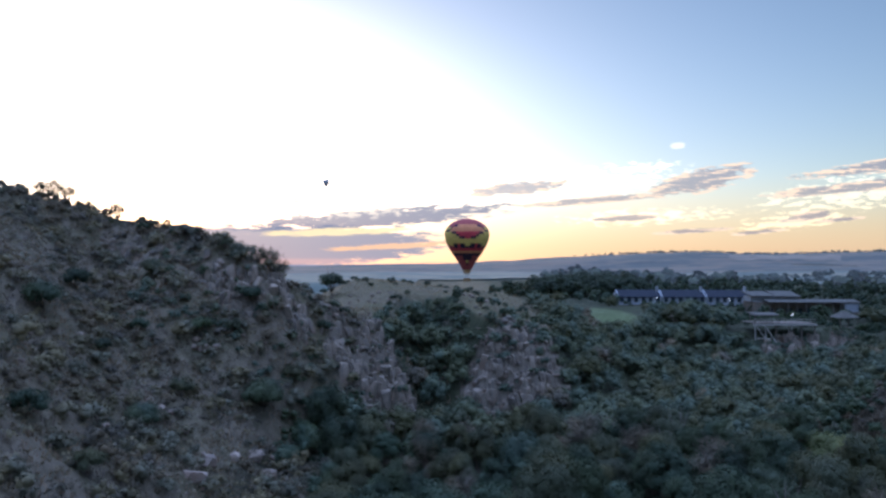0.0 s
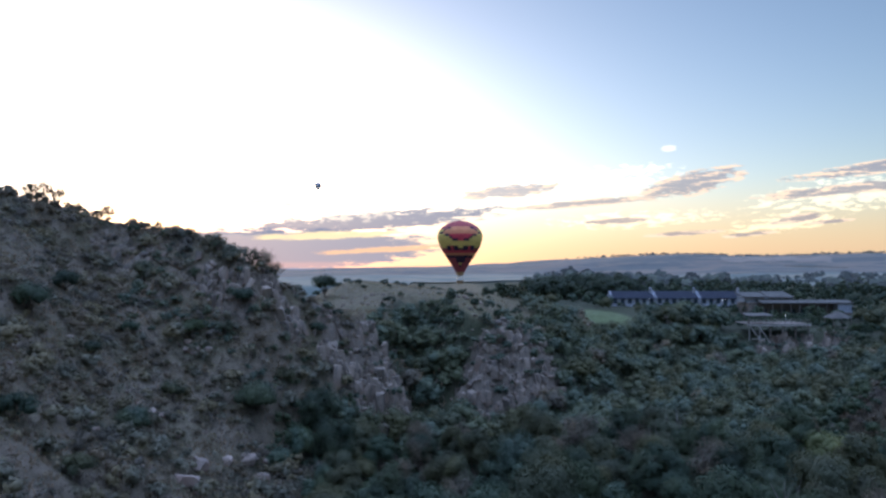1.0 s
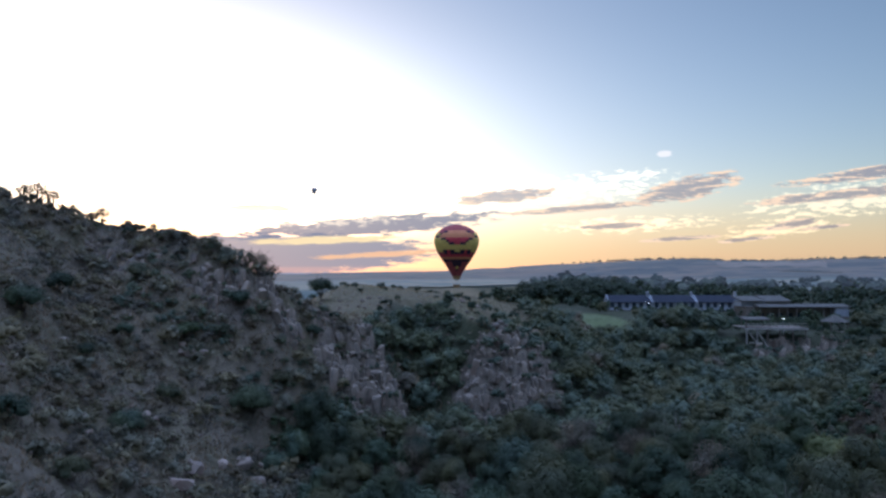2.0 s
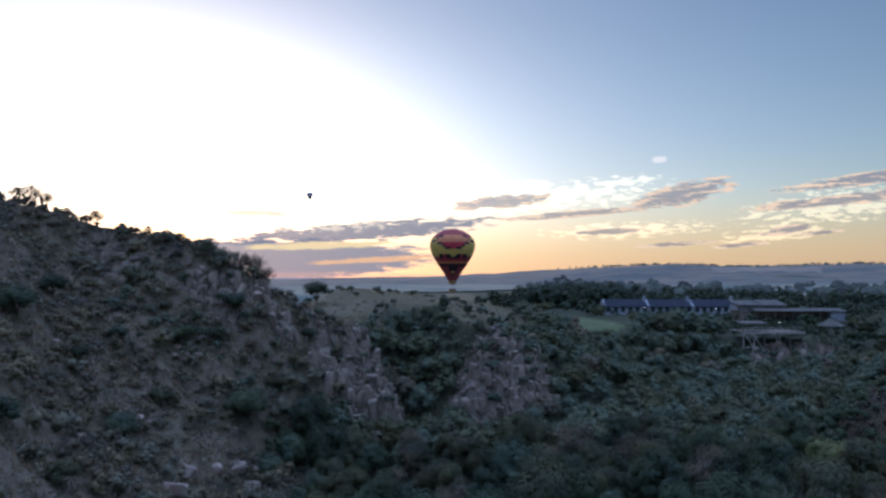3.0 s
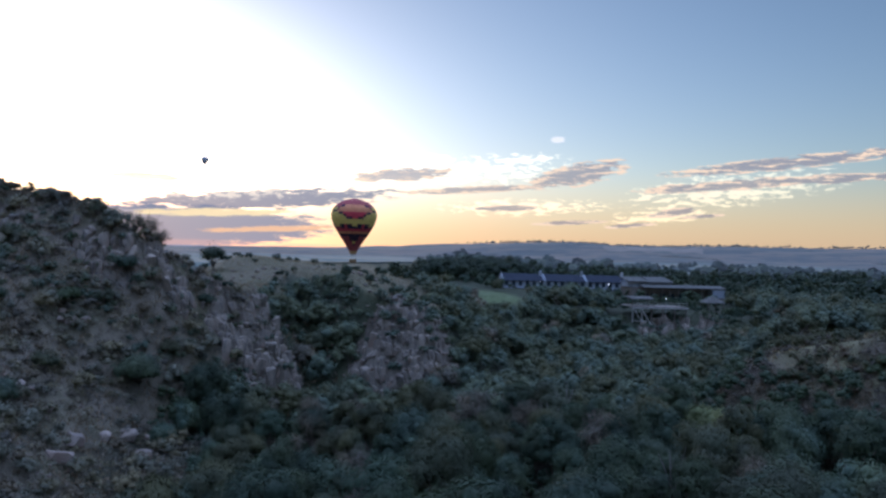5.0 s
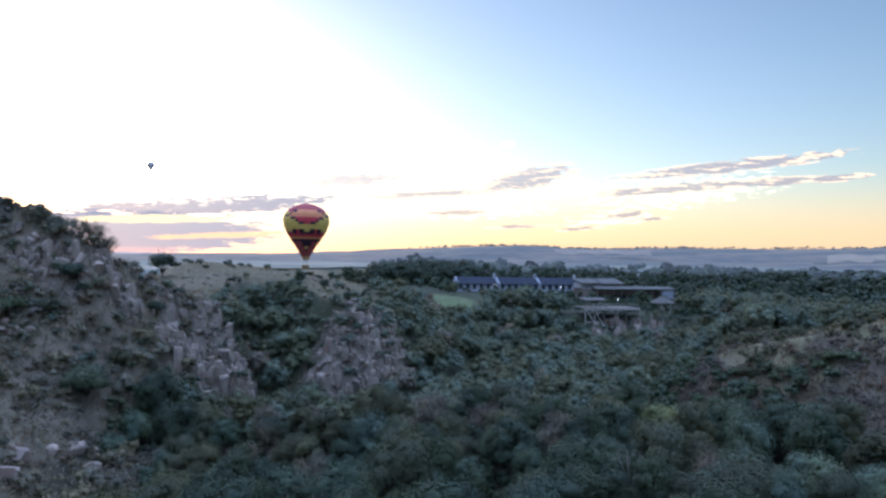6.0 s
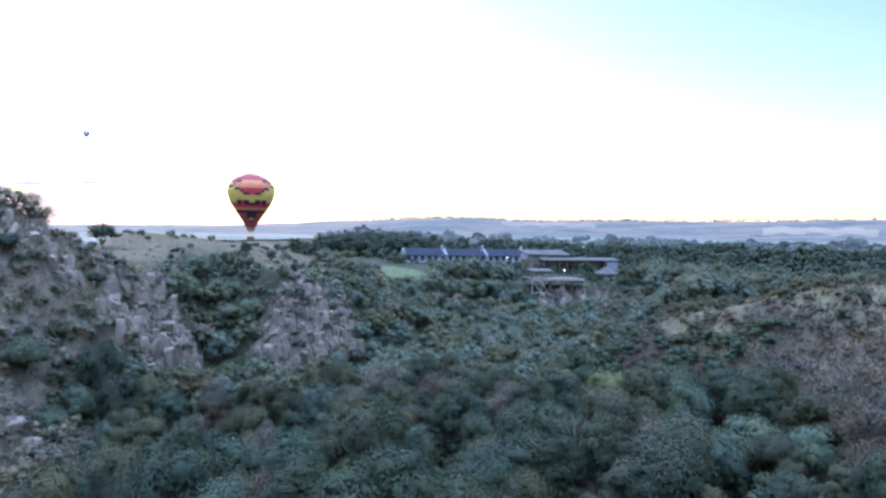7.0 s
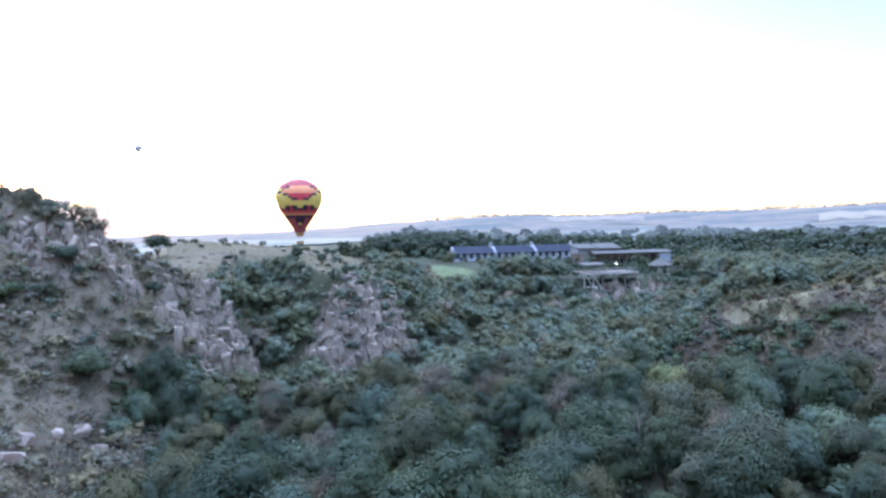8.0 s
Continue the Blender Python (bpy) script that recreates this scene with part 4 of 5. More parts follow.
def cliff(name, x0, x1, y0, y1, count, lo, hi, tall, seed, label):
    """A broken rock face, block by block, where the rock of that stretch lies bare and steep."""
    rng = np.random.default_rng(seed)
    x, y = rng.uniform(x0, x1, count * 40), rng.uniform(y0, y1, count * 40)
    z = height(x, y)
    gx, gy = (height(x + 0.8, y) - z) / 0.8, (height(x, y + 0.8) - z) / 0.8
    steep = np.hypot(gx, gy)
    ok = rng.random(x.shape) < bare_rock(x, y) * np.clip(0.08 + steep / 2.2, 0, 1) * step(rough(x, y, 4.0, seed + 60, 2), -0.35, 0.05)
    where = np.stack([x, y, z, np.arctan2(gy, gx)], 1)[ok][:count]
    root = new(name)
    x0, y0, z0 = where[0][:3]
    root.matrix_basis = Matrix.Translation((x0, y0, z0))
    for x, y, z, face in where:
        ob = new("rock", BLOCKS[rng.integers(len(BLOCKS))])
        k = lo + (hi * 1.4 - lo) * rng.random() ** 2.6
        ob.parent = root
        ob.matrix_basis = (Matrix.Translation((x - x0, y - y0, z - z0 - k * 0.2)) @ Matrix.Rotation(face + rng.normal(0, 0.5), 4, "Z")
                           @ Matrix.Rotation(rng.normal(0.12, 0.14), 4, "Y") @ Matrix.Rotation(rng.normal(0, 0.14), 4, "X")
                           @ Matrix.Diagonal((k * rng.uniform(0.6, 1.1), k * rng.uniform(0.6, 1.2), k * tall * rng.uniform(0.75, 1.4), 1)))
    tagged(root, label, "cliff", kind="structure")


cliff("crest_crag", -42, -27, 108, 118, 200, 0.3, 1.5, 1.6, 1, "brownish grey crag of upright rock under the crest")
cliff("upper_crag", -64, -42, 112, 130, 90, 0.4, 1.5, 1.3, 6, "weathered rock breaking through below the hilltop")
cliff("slope_crag", -29, -21, 110, 121, 240, 0.3, 1.4, 1.5, 2, "grey crag of upright rock on the hillside")
cliff("spur_head", -27, -13, 118, 131, 290, 0.3, 1.3, 1.4, 13, "brownish grey rock along the top of the spur")
cliff("spur_cliff", -24, -3, 113, 132, 298, 0.3, 1.6, 1.35, 3, "pale grey quartzite spur dropping to the trees")
cliff("gorge_cliff", -3, 13, 122, 138, 298, 0.28, 1.4, 1.2, 4, "grey and reddish cliff under the grassy tableland")
cliff("gorge_cliff_end", 10, 24, 126, 150, 250, 0.28, 1.1, 1.2, 14, "grey broken rock at the end of the cliff")
cliff("deck_cliff", 66, 94, 166, 180, 295, 0.3, 1.2, 1.7, 5, "grey cliff below the timber deck")

# single boulders, then loose stones
BOULDERS = [(-27.8, 81.6, 2.7), (-27.5, 85.5, 2.0), (-24.3, 93.7, 1.9), (-25.9, 90.3, 1.5), (-22.1, 91.5, 1.9), (-16.9, 91.0, 1.3), (-29.5, 84.0, 1.2), (-23.0, 96.5, 1.0),
            (-20.5, 88.0, 0.9), (-31.0, 88.0, 1.0), (-36.2, 77.4, 1.6), (-37.0, 78.6, 1.3), (-35.3, 76.8, 1.0), (-34.2, 95.2, 1.1), (-34.2, 88.9, 1.2),
            (-33.2, 89.6, 0.9), (-30.0, 97.0, 0.9), (-43.0, 78.0, 1.0), (-45.3, 80.6, 1.2), (-47.5, 86.0, 1.0), (-43.2, 87.7, 1.1), (-33.9, 103.7, 1.6), (-32.6, 104.2, 1.3), (-35.0, 103.4, 1.2)]
for k, (x, y, size) in enumerate(BOULDERS):
    ob = new("boulder", STONES[k % len(STONES)])
    ob.matrix_basis = Matrix.Translation((x, y, place_on(x, y) + size * 0.2)) @ Matrix.Rotation(k * 1.7, 4, "Z") @ Matrix.Rotation(0.2 * math.sin(k * 2.3), 4, "X") @ Matrix.Diagonal((size * 1.15, size * 1.1, size * 1.05, 1))
    tagged(ob, "pale pinkish boulder lying on the hillside", "boulder", "boulders on the hillside")


def loose_stones(name, spots, seed, label, mat):
    rng = np.random.default_rng(seed)
    forms = []
    for k in range(5):
        bm = bmesh.new()
        bm.from_mesh(STONES[k])
        bmesh.ops.triangulate(bm, faces=bm.faces)
        forms.append((np.array([v.co[:] for v in bm.verts]), np.array([[v.index for v in f.verts] for f in bm.faces])))
        bm.free()
    verts, faces, used = [], [], 0
    zs = height(np.array([s[0] for s in spots]), np.array([s[1] for s in spots]))
    for (x, y, k), z in zip(spots, zs):
        v, f = forms[rng.integers(5)]
        a = rng.uniform(0, 6.28)
        turn = np.array(((math.cos(a), -math.sin(a), 0), (math.sin(a), math.cos(a), 0), (0, 0, rng.uniform(0.6, 1.4)))) * k
        verts.append(v @ turn.T + np.array((x, y, z + 0.15 * k)))
        faces.append(f + used)
        used += len(v)
    tagged(new(name, mesh_of(name, np.concatenate(verts), np.concatenate(faces), [mat])), label, "stones", kind="stuff")


rng = np.random.default_rng(17)
x, y = chosen(rng, (-95, -5, 45, 140), 1.2, lambda x, y: ((rising(x, y) > 0.1) | ((x < -15) & (y < 103))) & (rng.random(x.shape) < 0.06 + 0.9 * value_noise(x / 6, y / 6, 31)))
loose_stones("loose_stones", sized(rng, x, y, 0.14, 0.55), 3, "pale loose stones strewn over the hillside", ROCK_PALE)
x, y = chosen(rng, (-46, 30, 104, 160), 0.6, lambda x, y: rng.random(x.shape) < 0.3 * bare_rock(x, y) + 0.04)
loose_stones("cliff_rubble", sized(rng, x, y, 0.2, 1.0), 4, "broken stones on the ledges of the cliffs", ROCK)


def grass_tufts(name, spots, seed, mat, tall, label):
    """Upright blades in small tufts, joined."""
    rng = np.random.default_rng(seed)
    n, blades = len(spots), 6
    xy = np.repeat(np.array([(s[0], s[1]) for s in spots]), blades, 0) + rng.normal(0, 0.22, (n * blades, 2))
    k = np.repeat(np.array([s[2] for s in spots]), blades) * rng.uniform(0.6, 1.3, n * blades) * tall
    z = height(xy[:, 0], xy[:, 1]) - 0.05
    base = np.stack([xy[:, 0], xy[:, 1], z], 1)
    lean = np.stack([rng.normal(0, 0.35, n * blades), rng.normal(0, 0.35, n * blades), np.ones(n * blades)], 1) * k[:, None]
    a = rng.uniform(0, 6.28, n * blades)
    side = np.stack([np.cos(a), np.sin(a), 0 * a], 1) * (0.06 + 0.1 * k[:, None])
    corner = np.stack([base - side, base + side, base + lean + side * 0.4, base + lean - side * 0.4], 1).reshape(-1, 3)
    tagged(new(name, mesh_of(name, corner, np.arange(len(corner)).reshape(-1, 4), [mat])), label, "grass", kind="stuff")


x, y = chosen(rng, (66, 92, 158, 182), 0.8, lambda x, y: rng.random(x.shape) < 0.6 * bare_rock(x, y))
loose_stones("deck_cliff_rubble", sized(rng, x, y, 0.3, 1.0), 5, "broken stones on the cliff below the deck", ROCK)
rng = np.random.default_rng(18)
x, y = chosen(rng, (-100, 0, 45, 145), 0.8, lambda x, y: ((rising(x, y) > 0.08) | ((x < -14) & (y < 104))) & (rng.random(x.shape) < 0.55))
grass_tufts("slope_grass", sized(rng, x, y, 0.5, 1.1), 1, RUSSET, 0.45, "dry brown grass tufts on the hillside")
x, y = chosen(rng, (36, 125, 40, 135), 0.9, lambda x, y: (rising(x, y) > 0.1) & (rising(x, y) < 0.9) & (rng.random(x.shape) < 0.8))
grass_tufts("knoll_face_grass", sized(rng, x, y, 0.5, 1.2), 4, RUSSET, 0.6, "russet dry grass tufts on the face of the knoll")
x, y = chosen(rng, (36, 125, 40, 135), 0.9, lambda x, y: (rising(x, y) >= 0.9) & (rng.random(x.shape) < 0.7))
grass_tufts("knoll_grass", sized(rng, x, y, 0.5, 1.1), 2, GRASS, 0.5, "dry straw-coloured grass tufts on the knoll")
x, y = chosen(rng, (-60, 40, 130, 230), 1.5, lambda x, y: (rising(x, y) > 0.8) & ~inside_lawn(x, y) & (rng.random(x.shape) < 0.7))
grass_tufts("table_grass", sized(rng, x, y, 0.6, 1.2), 3, GRASS, 0.25, "pale dry grass tufts on the tableland")

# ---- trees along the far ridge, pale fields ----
# far leaves give off a faint blue glow in place of haze
HAZE_GLOW_TREES = distance("far_trees_haze_glow", (0.02, 0.028, 0.02), (0.04, 0.05, 0.03), (0.32, 0.42, 0.64), 0.075)
rng = np.random.default_rng(19)
spots = []
for az in np.arange(9, 50, 0.055):
    dense = 0.30 + 0.8 * float(value_noise(np.array(az / 2.3), np.array(0.3), 5)) + (0.35 if 15 < az < 30 else 0)
    if rng.random() < dense:
        r = rng.uniform(2090, 2190)
        spots.append((r * math.sin(radians(az)), r * math.cos(radians(az)), rng.uniform(0.4, 0.95)))
stuff_of("backdrop_trees", spots, 11, HAZE_GLOW_TREES, radius=7.0, tall=8.0, base=0.5, count=3, cards=30, size=2.0, label="dark trees along the top of the far ridge", category="trees")
spots = []
for _ in range(1250):
    az, r = rng.uniform(7, 48), rng.uniform(330, 1050)
    if value_noise(np.array(az / 5), np.array(r / 160), 8) > -0.15:
        spots.append((r * math.sin(radians(az)), r * math.cos(radians(az)), rng.uniform(0.6, 1.3)))
stuff_of("backdrop_bush", spots, 12, HAZE_GLOW_TREES, radius=5.0, tall=5.0, base=0.0, count=3, cards=18, size=2.0, label="hazy dark bush on the far plain", category="bushes")



def far_field(az0, az1, r0, r1, mat, label):
    a, r = np.meshgrid(np.radians(np.linspace(az0, az1, 12)), np.linspace(r0, r1, 6))
    wave = 1 + 0.03 * np.sin(a * 400)
    x, y = r * wave * np.sin(a), r * wave * np.cos(a)
    k = np.arange(a.size).reshape(a.shape)
    quads = np.stack([k[:-1, :-1], k[:-1, 1:], k[1:, 1:], k[1:, :-1]], -1).reshape(-1, 4)
    ob = new("backdrop_field", mesh_of("backdrop_field", np.stack([x, y, height(x, y) + 1.6], -1).reshape(-1, 3), quads, [mat]))
    tagged(ob, label, "field", kind="structure")


# these fields emit haze too, like the land under them
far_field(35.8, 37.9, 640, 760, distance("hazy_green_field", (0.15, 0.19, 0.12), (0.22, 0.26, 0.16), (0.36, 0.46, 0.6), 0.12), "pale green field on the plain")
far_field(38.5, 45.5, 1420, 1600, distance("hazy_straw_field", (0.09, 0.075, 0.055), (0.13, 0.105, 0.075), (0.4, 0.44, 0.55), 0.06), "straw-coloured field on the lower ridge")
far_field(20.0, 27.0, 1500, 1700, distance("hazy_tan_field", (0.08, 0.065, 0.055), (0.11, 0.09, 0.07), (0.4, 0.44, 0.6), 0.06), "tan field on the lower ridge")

# ---- hot-air balloons ----
def fabric(name, rgb):
    m, nt, bsdf, at = material(name)
    weave = node(nt, "ShaderNodeTexNoise", i0=at, i2=1.2, i3=4.0).outputs[0]
    tone = blend(nt, smooth(nt, weave, 0.35, 0.65), tuple(v * 0.82 for v in rgb), rgb)
    nt.links.new(tone, bsdf.inputs["Base Color"])
    bsdf.inputs["Roughness"].default_value = 0.8
    bsdf.inputs["Specular IOR Level"].default_value = 0.1
    thin = node(nt, "ShaderNodeBsdfTranslucent")
    nt.links.new(tone, thin.inputs[0])
    both = node(nt, "ShaderNodeMixShader", i0=0.14)
    nt.links.new(bsdf.outputs[0], both.inputs[1])
    nt.links.new(thin.outputs[0], both.inputs[2])
    nt.links.new(both.outputs[0], nt.nodes["Material Output"].inputs[0])
    return m


MAROON, RED, ORANGE, GOLD, BLACK = (fabric(n, c) for n, c in (("maroon_cloth", (0.28, 0.07, 0.078)), ("red_cloth", (0.43, 0.055, 0.075)), ("orange_cloth", (0.50, 0.21, 0.11)), ("gold_cloth", (0.54, 0.41, 0.12)), ("black_cloth", (0.045, 0.03, 0.05))))
WICKER = shade("wicker", (0.10, 0.065, 0.035), (0.26, 0.17, 0.09), 6.0, 0.8, 0, 0.4)
WICKER_PALE = fabric("tan_skirt_cloth", (0.36, 0.22, 0.11))
STEEL = plain("dull_steel", (0.35, 0.35, 0.36), 0.4, 0.8)


def panel(u, c):
    """Which cloth a panel has: u from the crown (0) to the mouth (1), c columns off the motif's middle."""
    if u < 0.13:
        return 0
    if u < 0.26:
        edge = 3 + (u - 0.13) / 0.11 * 5
        if abs(c - edge) < 1.0:
            return 4
        return 2 if c < edge else (0 if u < 0.20 else 3)
    if u < 0.43:
        half = 5.5 - (u - 0.26) / 0.15 * 5
        if c < half and u < 0.39:
            return 1
        if c < half + 1.6:
            return 4
        return 3
    if u < 0.485:
        return 3
    if u < 0.60:
        k = c % 12
        if k < 1:
            return 3 if u < 0.56 else 4
        if k < 6:
            return 1 if (2 <= k < 4.6 and u > 0.52) else 4
        return 3 if k < 9 and u < 0.56 else 0
    if u < 0.64:
        return 1
    if u < 0.69:
        return 2
    if u < 0.73:
        return 4 if c < 9 else 0
    if u < 0.92:
        if c < (0.93 - u) * 16:
            return 3 if 0.83 < u < 0.86 and c < 1 else 4
        return 0
    return 0


PROFILE_U = [0, 0.02, 0.06, 0.12, 0.2, 0.3, 0.4, 0.5, 0.6, 0.7, 0.8, 0.9, 1.0]
PROFILE_R = [0.02, 0.30, 0.55, 0.76, 0.93, 1.0, 0.975, 0.895, 0.775, 0.63, 0.47, 0.32, 0.19]


def build_balloon(name, radius, tall, cloths, label, pattern=True):
    """Envelope of gores and rows of panels, skirt, burner frame, cables and basket; its foot is the basket's floor."""
    root = new(name)
    foot = 4.6
    gores, rows = 48, 44
    bm = bmesh.new()
    rings = []
    for r in range(rows + 1):
        u = r / rows
        ring = []
        for g in range(gores * 2):
            a = 2 * math.pi * g / (gores * 2)
            bulge = 1.0 if g % 2 else 0.988
            rad = radius * float(np.interp(u, PROFILE_U, PROFILE_R)) * bulge
            ring.append(bm.verts.new((rad * math.sin(a), -rad * math.cos(a), foot + tall * (1 - u))))
        rings.append(ring)
    for r in range(rows):
        for g in range(gores * 2):
            f = bm.faces.new((rings[r][g], rings[r + 1][g], rings[r + 1][(g + 1) % (gores * 2)], rings[r][(g + 1) % (gores * 2)]))
            col = (g // 2 + 0.5)
            off = min(col, gores - col)
            f.material_index = panel((r // 2 * 2 + 1) / rows, off // 1.5 * 1.5 + 0.25) if pattern else 0
            f.smooth = True
    cap = bm.faces.new(rings[0])
    cap.material_index = 0
    part("envelope", bm, cloths, root)
    bm = bmesh.new()
    mouth = radius * 0.19
    bmesh.ops.create_cone(bm, segments=24, radius1=mouth * 0.78, radius2=mouth * 1.02, depth=1.3, cap_ends=False, matrix=Matrix.Translation((0, 0, foot - 0.62)))
    bmesh.ops.solidify(bm, geom=bm.faces[:], thickness=0.03)
    part("skirt", bm, WICKER_PALE if pattern else cloths[0], root)
    bm = bmesh.new()
    bmesh.ops.create_cube(bm, size=1.0, matrix=Matrix.Translation((0, 0, 0.62)) @ Matrix.Diagonal((2.6, 1.7, 1.24, 1)))
    top = [f for f in bm.faces if f.normal.z > 0.9]
    inner = bmesh.ops.inset_region(bm, faces=top, thickness=0.09)
    bmesh.ops.translate(bm, verts=list({v for f in top for v in f.verts}), vec=(0, 0, -1.0))
    bmesh.ops.bevel(bm, geom=bm.edges[:], offset=0.04, segments=2)
    part("basket", bm, WICKER, root)
    bm = bmesh.new()
    for sx in (-1, 1):
        bmesh.ops.create_cube(bm, size=1.0, matrix=Matrix.Translation((0, sx * 0.75, 2.9)) @ Matrix.Diagonal((1.9, 0.08, 0.08, 1)))
        bmesh.ops.create_cube(bm, size=1.0, matrix=Matrix.Translation((sx * 0.92, 0, 2.9)) @ Matrix.Diagonal((0.08, 1.58, 0.08, 1)))
        bmesh.ops.create_cone(bm, segments=12, radius1=0.2, radius2=0.26, depth=0.7, cap_ends=True, matrix=Matrix.Translation((sx * 0.32, 0, 3.05)))
    part("burner", bm, STEEL, root)
    for sx in (-1, 1):
        for sy in (-1, 1):
            verts, faces = [], []
            limb(verts, faces, (sx * 1.2, sy * 0.78, 1.2), (sx * 0.92, sy * 0.75, 2.9), 0.05, 0.05, 6)
            ob = new("upright", mesh_of("upright", np.array(verts), np.array(faces), [STEEL]))
            ob.parent = root
            for k in (-0.35, 0.35):
                verts, faces = [], []
                limb(verts, faces, (sx * 0.92, sy * 0.75, 2.95), (sx * mouth * (0.7 + k * 0.5), sy * mouth * (0.7 - k * 0.5), foot + 0.1), 0.025, 0.025, 5)
                ob = new("cable", mesh_of("cable", np.array(verts), np.array(faces), [STEEL]))
                ob.parent = root
    tagged(root, label, "hot-air balloon")
    return root


near_balloon = build_balloon("hot_air_balloon", 8.95, 20.4, [MAROON, RED, ORANGE, GOLD, BLACK], "red, orange and gold stepped-pattern hot-air balloon above the tableland")
near_balloon.matrix_basis = Matrix.Translation((5.8, 300.0, 23.2)) @ Matrix.Rotation(radians(1), 4, "Z")
# far balloon: cloth grey lightened in the colour, in place of haze
far_balloon = build_balloon("hot_air_balloon", 9.2, 20.5, [fabric("haze_lightened_cloth", (0.4, 0.4, 0.43))], "small dark hot-air balloon high in the bright sky", pattern=False)
far_balloon.matrix_basis = Matrix.Translation((-400.0, 2390.0, 268.0)) @ Matrix.Scale(1.2, 4)

# ---- lodge on the far rim ----
WALL = shade("pale_plaster", (0.19, 0.205, 0.24), (0.28, 0.295, 0.33), 0.6, 0.9, 0, 0.1)
ROOF_BLUE = shade("blue_grey_roof_sheet", (0.014, 0.017, 0.026), (0.024, 0.028, 0.04), 0.8, 0.9, 0.0, 0.1)
ROOF_PALE = shade("pale_roof_sheet", (0.05, 0.048, 0.046), (0.085, 0.082, 0.078), 0.8, 0.85, 0.0, 0.1)
ROOF_THATCH = shade("grey_thatch", (0.05, 0.047, 0.045), (0.10, 0.094, 0.088), 2.0, 0.95, 0, 0.5)
TIMBER = shade("weathered_timber", (0.085, 0.07, 0.06), (0.17, 0.145, 0.125), 1.5, 0.85, 0, 0.3)
TIMBER_PALE = shade("pale_timber_brace", (0.20, 0.185, 0.17), (0.33, 0.31, 0.285), 1.5, 0.85, 0, 0.2)
FRAME = plain("dark_window_frame", (0.07, 0.06, 0.055))
GLASS, glass_nt, glass_bsdf, _ = material("window_glass")
glass_bsdf.inputs["Base Color"].default_value = (0.03, 0.04, 0.05, 1)
glass_bsdf.inputs["Roughness"].default_value = 0.08
LAMP_ON, lamp_nt, lamp_bsdf, _ = material("lit_lamp_glass")
lamp_bsdf.inputs["Emission Color"].default_value = (1.0, 0.97, 0.9, 1)
lamp_bsdf.inputs["Emission Strength"].default_value = 5.0


def box(x0, x1, y0, y1, z0, z1, soft=0.0):
    bm = bmesh.new()
    bmesh.ops.create_cube(bm, size=1.0, matrix=Matrix.Translation(((x0 + x1) / 2, (y0 + y1) / 2, (z0 + z1) / 2)) @ Matrix.Diagonal((x1 - x0, y1 - y0, z1 - z0, 1)))
    if soft:
        bmesh.ops.bevel(bm, geom=bm.edges[:], offset=soft, segments=1)
    return bm


def gable(x0, x1, y0, y1, z0, z1, over=0.45, thick=0.16):
    """A gabled roof along x with eaves and thickness."""
    bm = bmesh.new()
    ym = (y0 + y1) / 2
    outline = [(y0 - over, z0 - 0.1), (ym, z1), (y1 + over, z0 - 0.1), (y1 + over, z0 - 0.1 - thick), (ym, z1 - thick), (y0 - over, z0 - 0.1 - thick)]
    a = [bm.verts.new((x0, y, z)) for y, z in outline]
    b = [bm.verts.new((x1, y, z)) for y, z in outline]
    for k in range(6):
        n = (k + 1) % 6
        bm.faces.new((a[k], a[n], b[n], b[k]))
    for f in ((0, 1, 4, 5), (1, 2, 3, 4)):
        bm.faces.new([a[k] for k in f][::-1])
        bm.faces.new([b[k] for k in f])
    bmesh.ops.recalc_face_normals(bm, faces=bm.faces)
    return bm


def window(x, y, z, wide, high, parent):
    """A window with frame, sill and pane, set in a wall that faces -y at y."""
    bm = box(x - wide / 2, x + wide / 2, y - 0.06, y + 0.05, z, z + high)
    front = [f for f in bm.faces if f.normal.y < -0.9]
    bmesh.ops.inset_region(bm, faces=front, thickness=0.07, depth=-0.05)
    body = part("window", bm, FRAME, parent)
    part("pane", box(x - wide / 2 + 0.06, x + wide / 2 - 0.06, y - 0.035, y - 0.02, z + 0.06, z + high - 0.06), GLASS, body)
    part("sill", box(x - wide / 2 - 0.08, x + wide / 2 + 0.08, y - 0.16, y - 0.062, z - 0.09, z - 0.004), WALL, body)


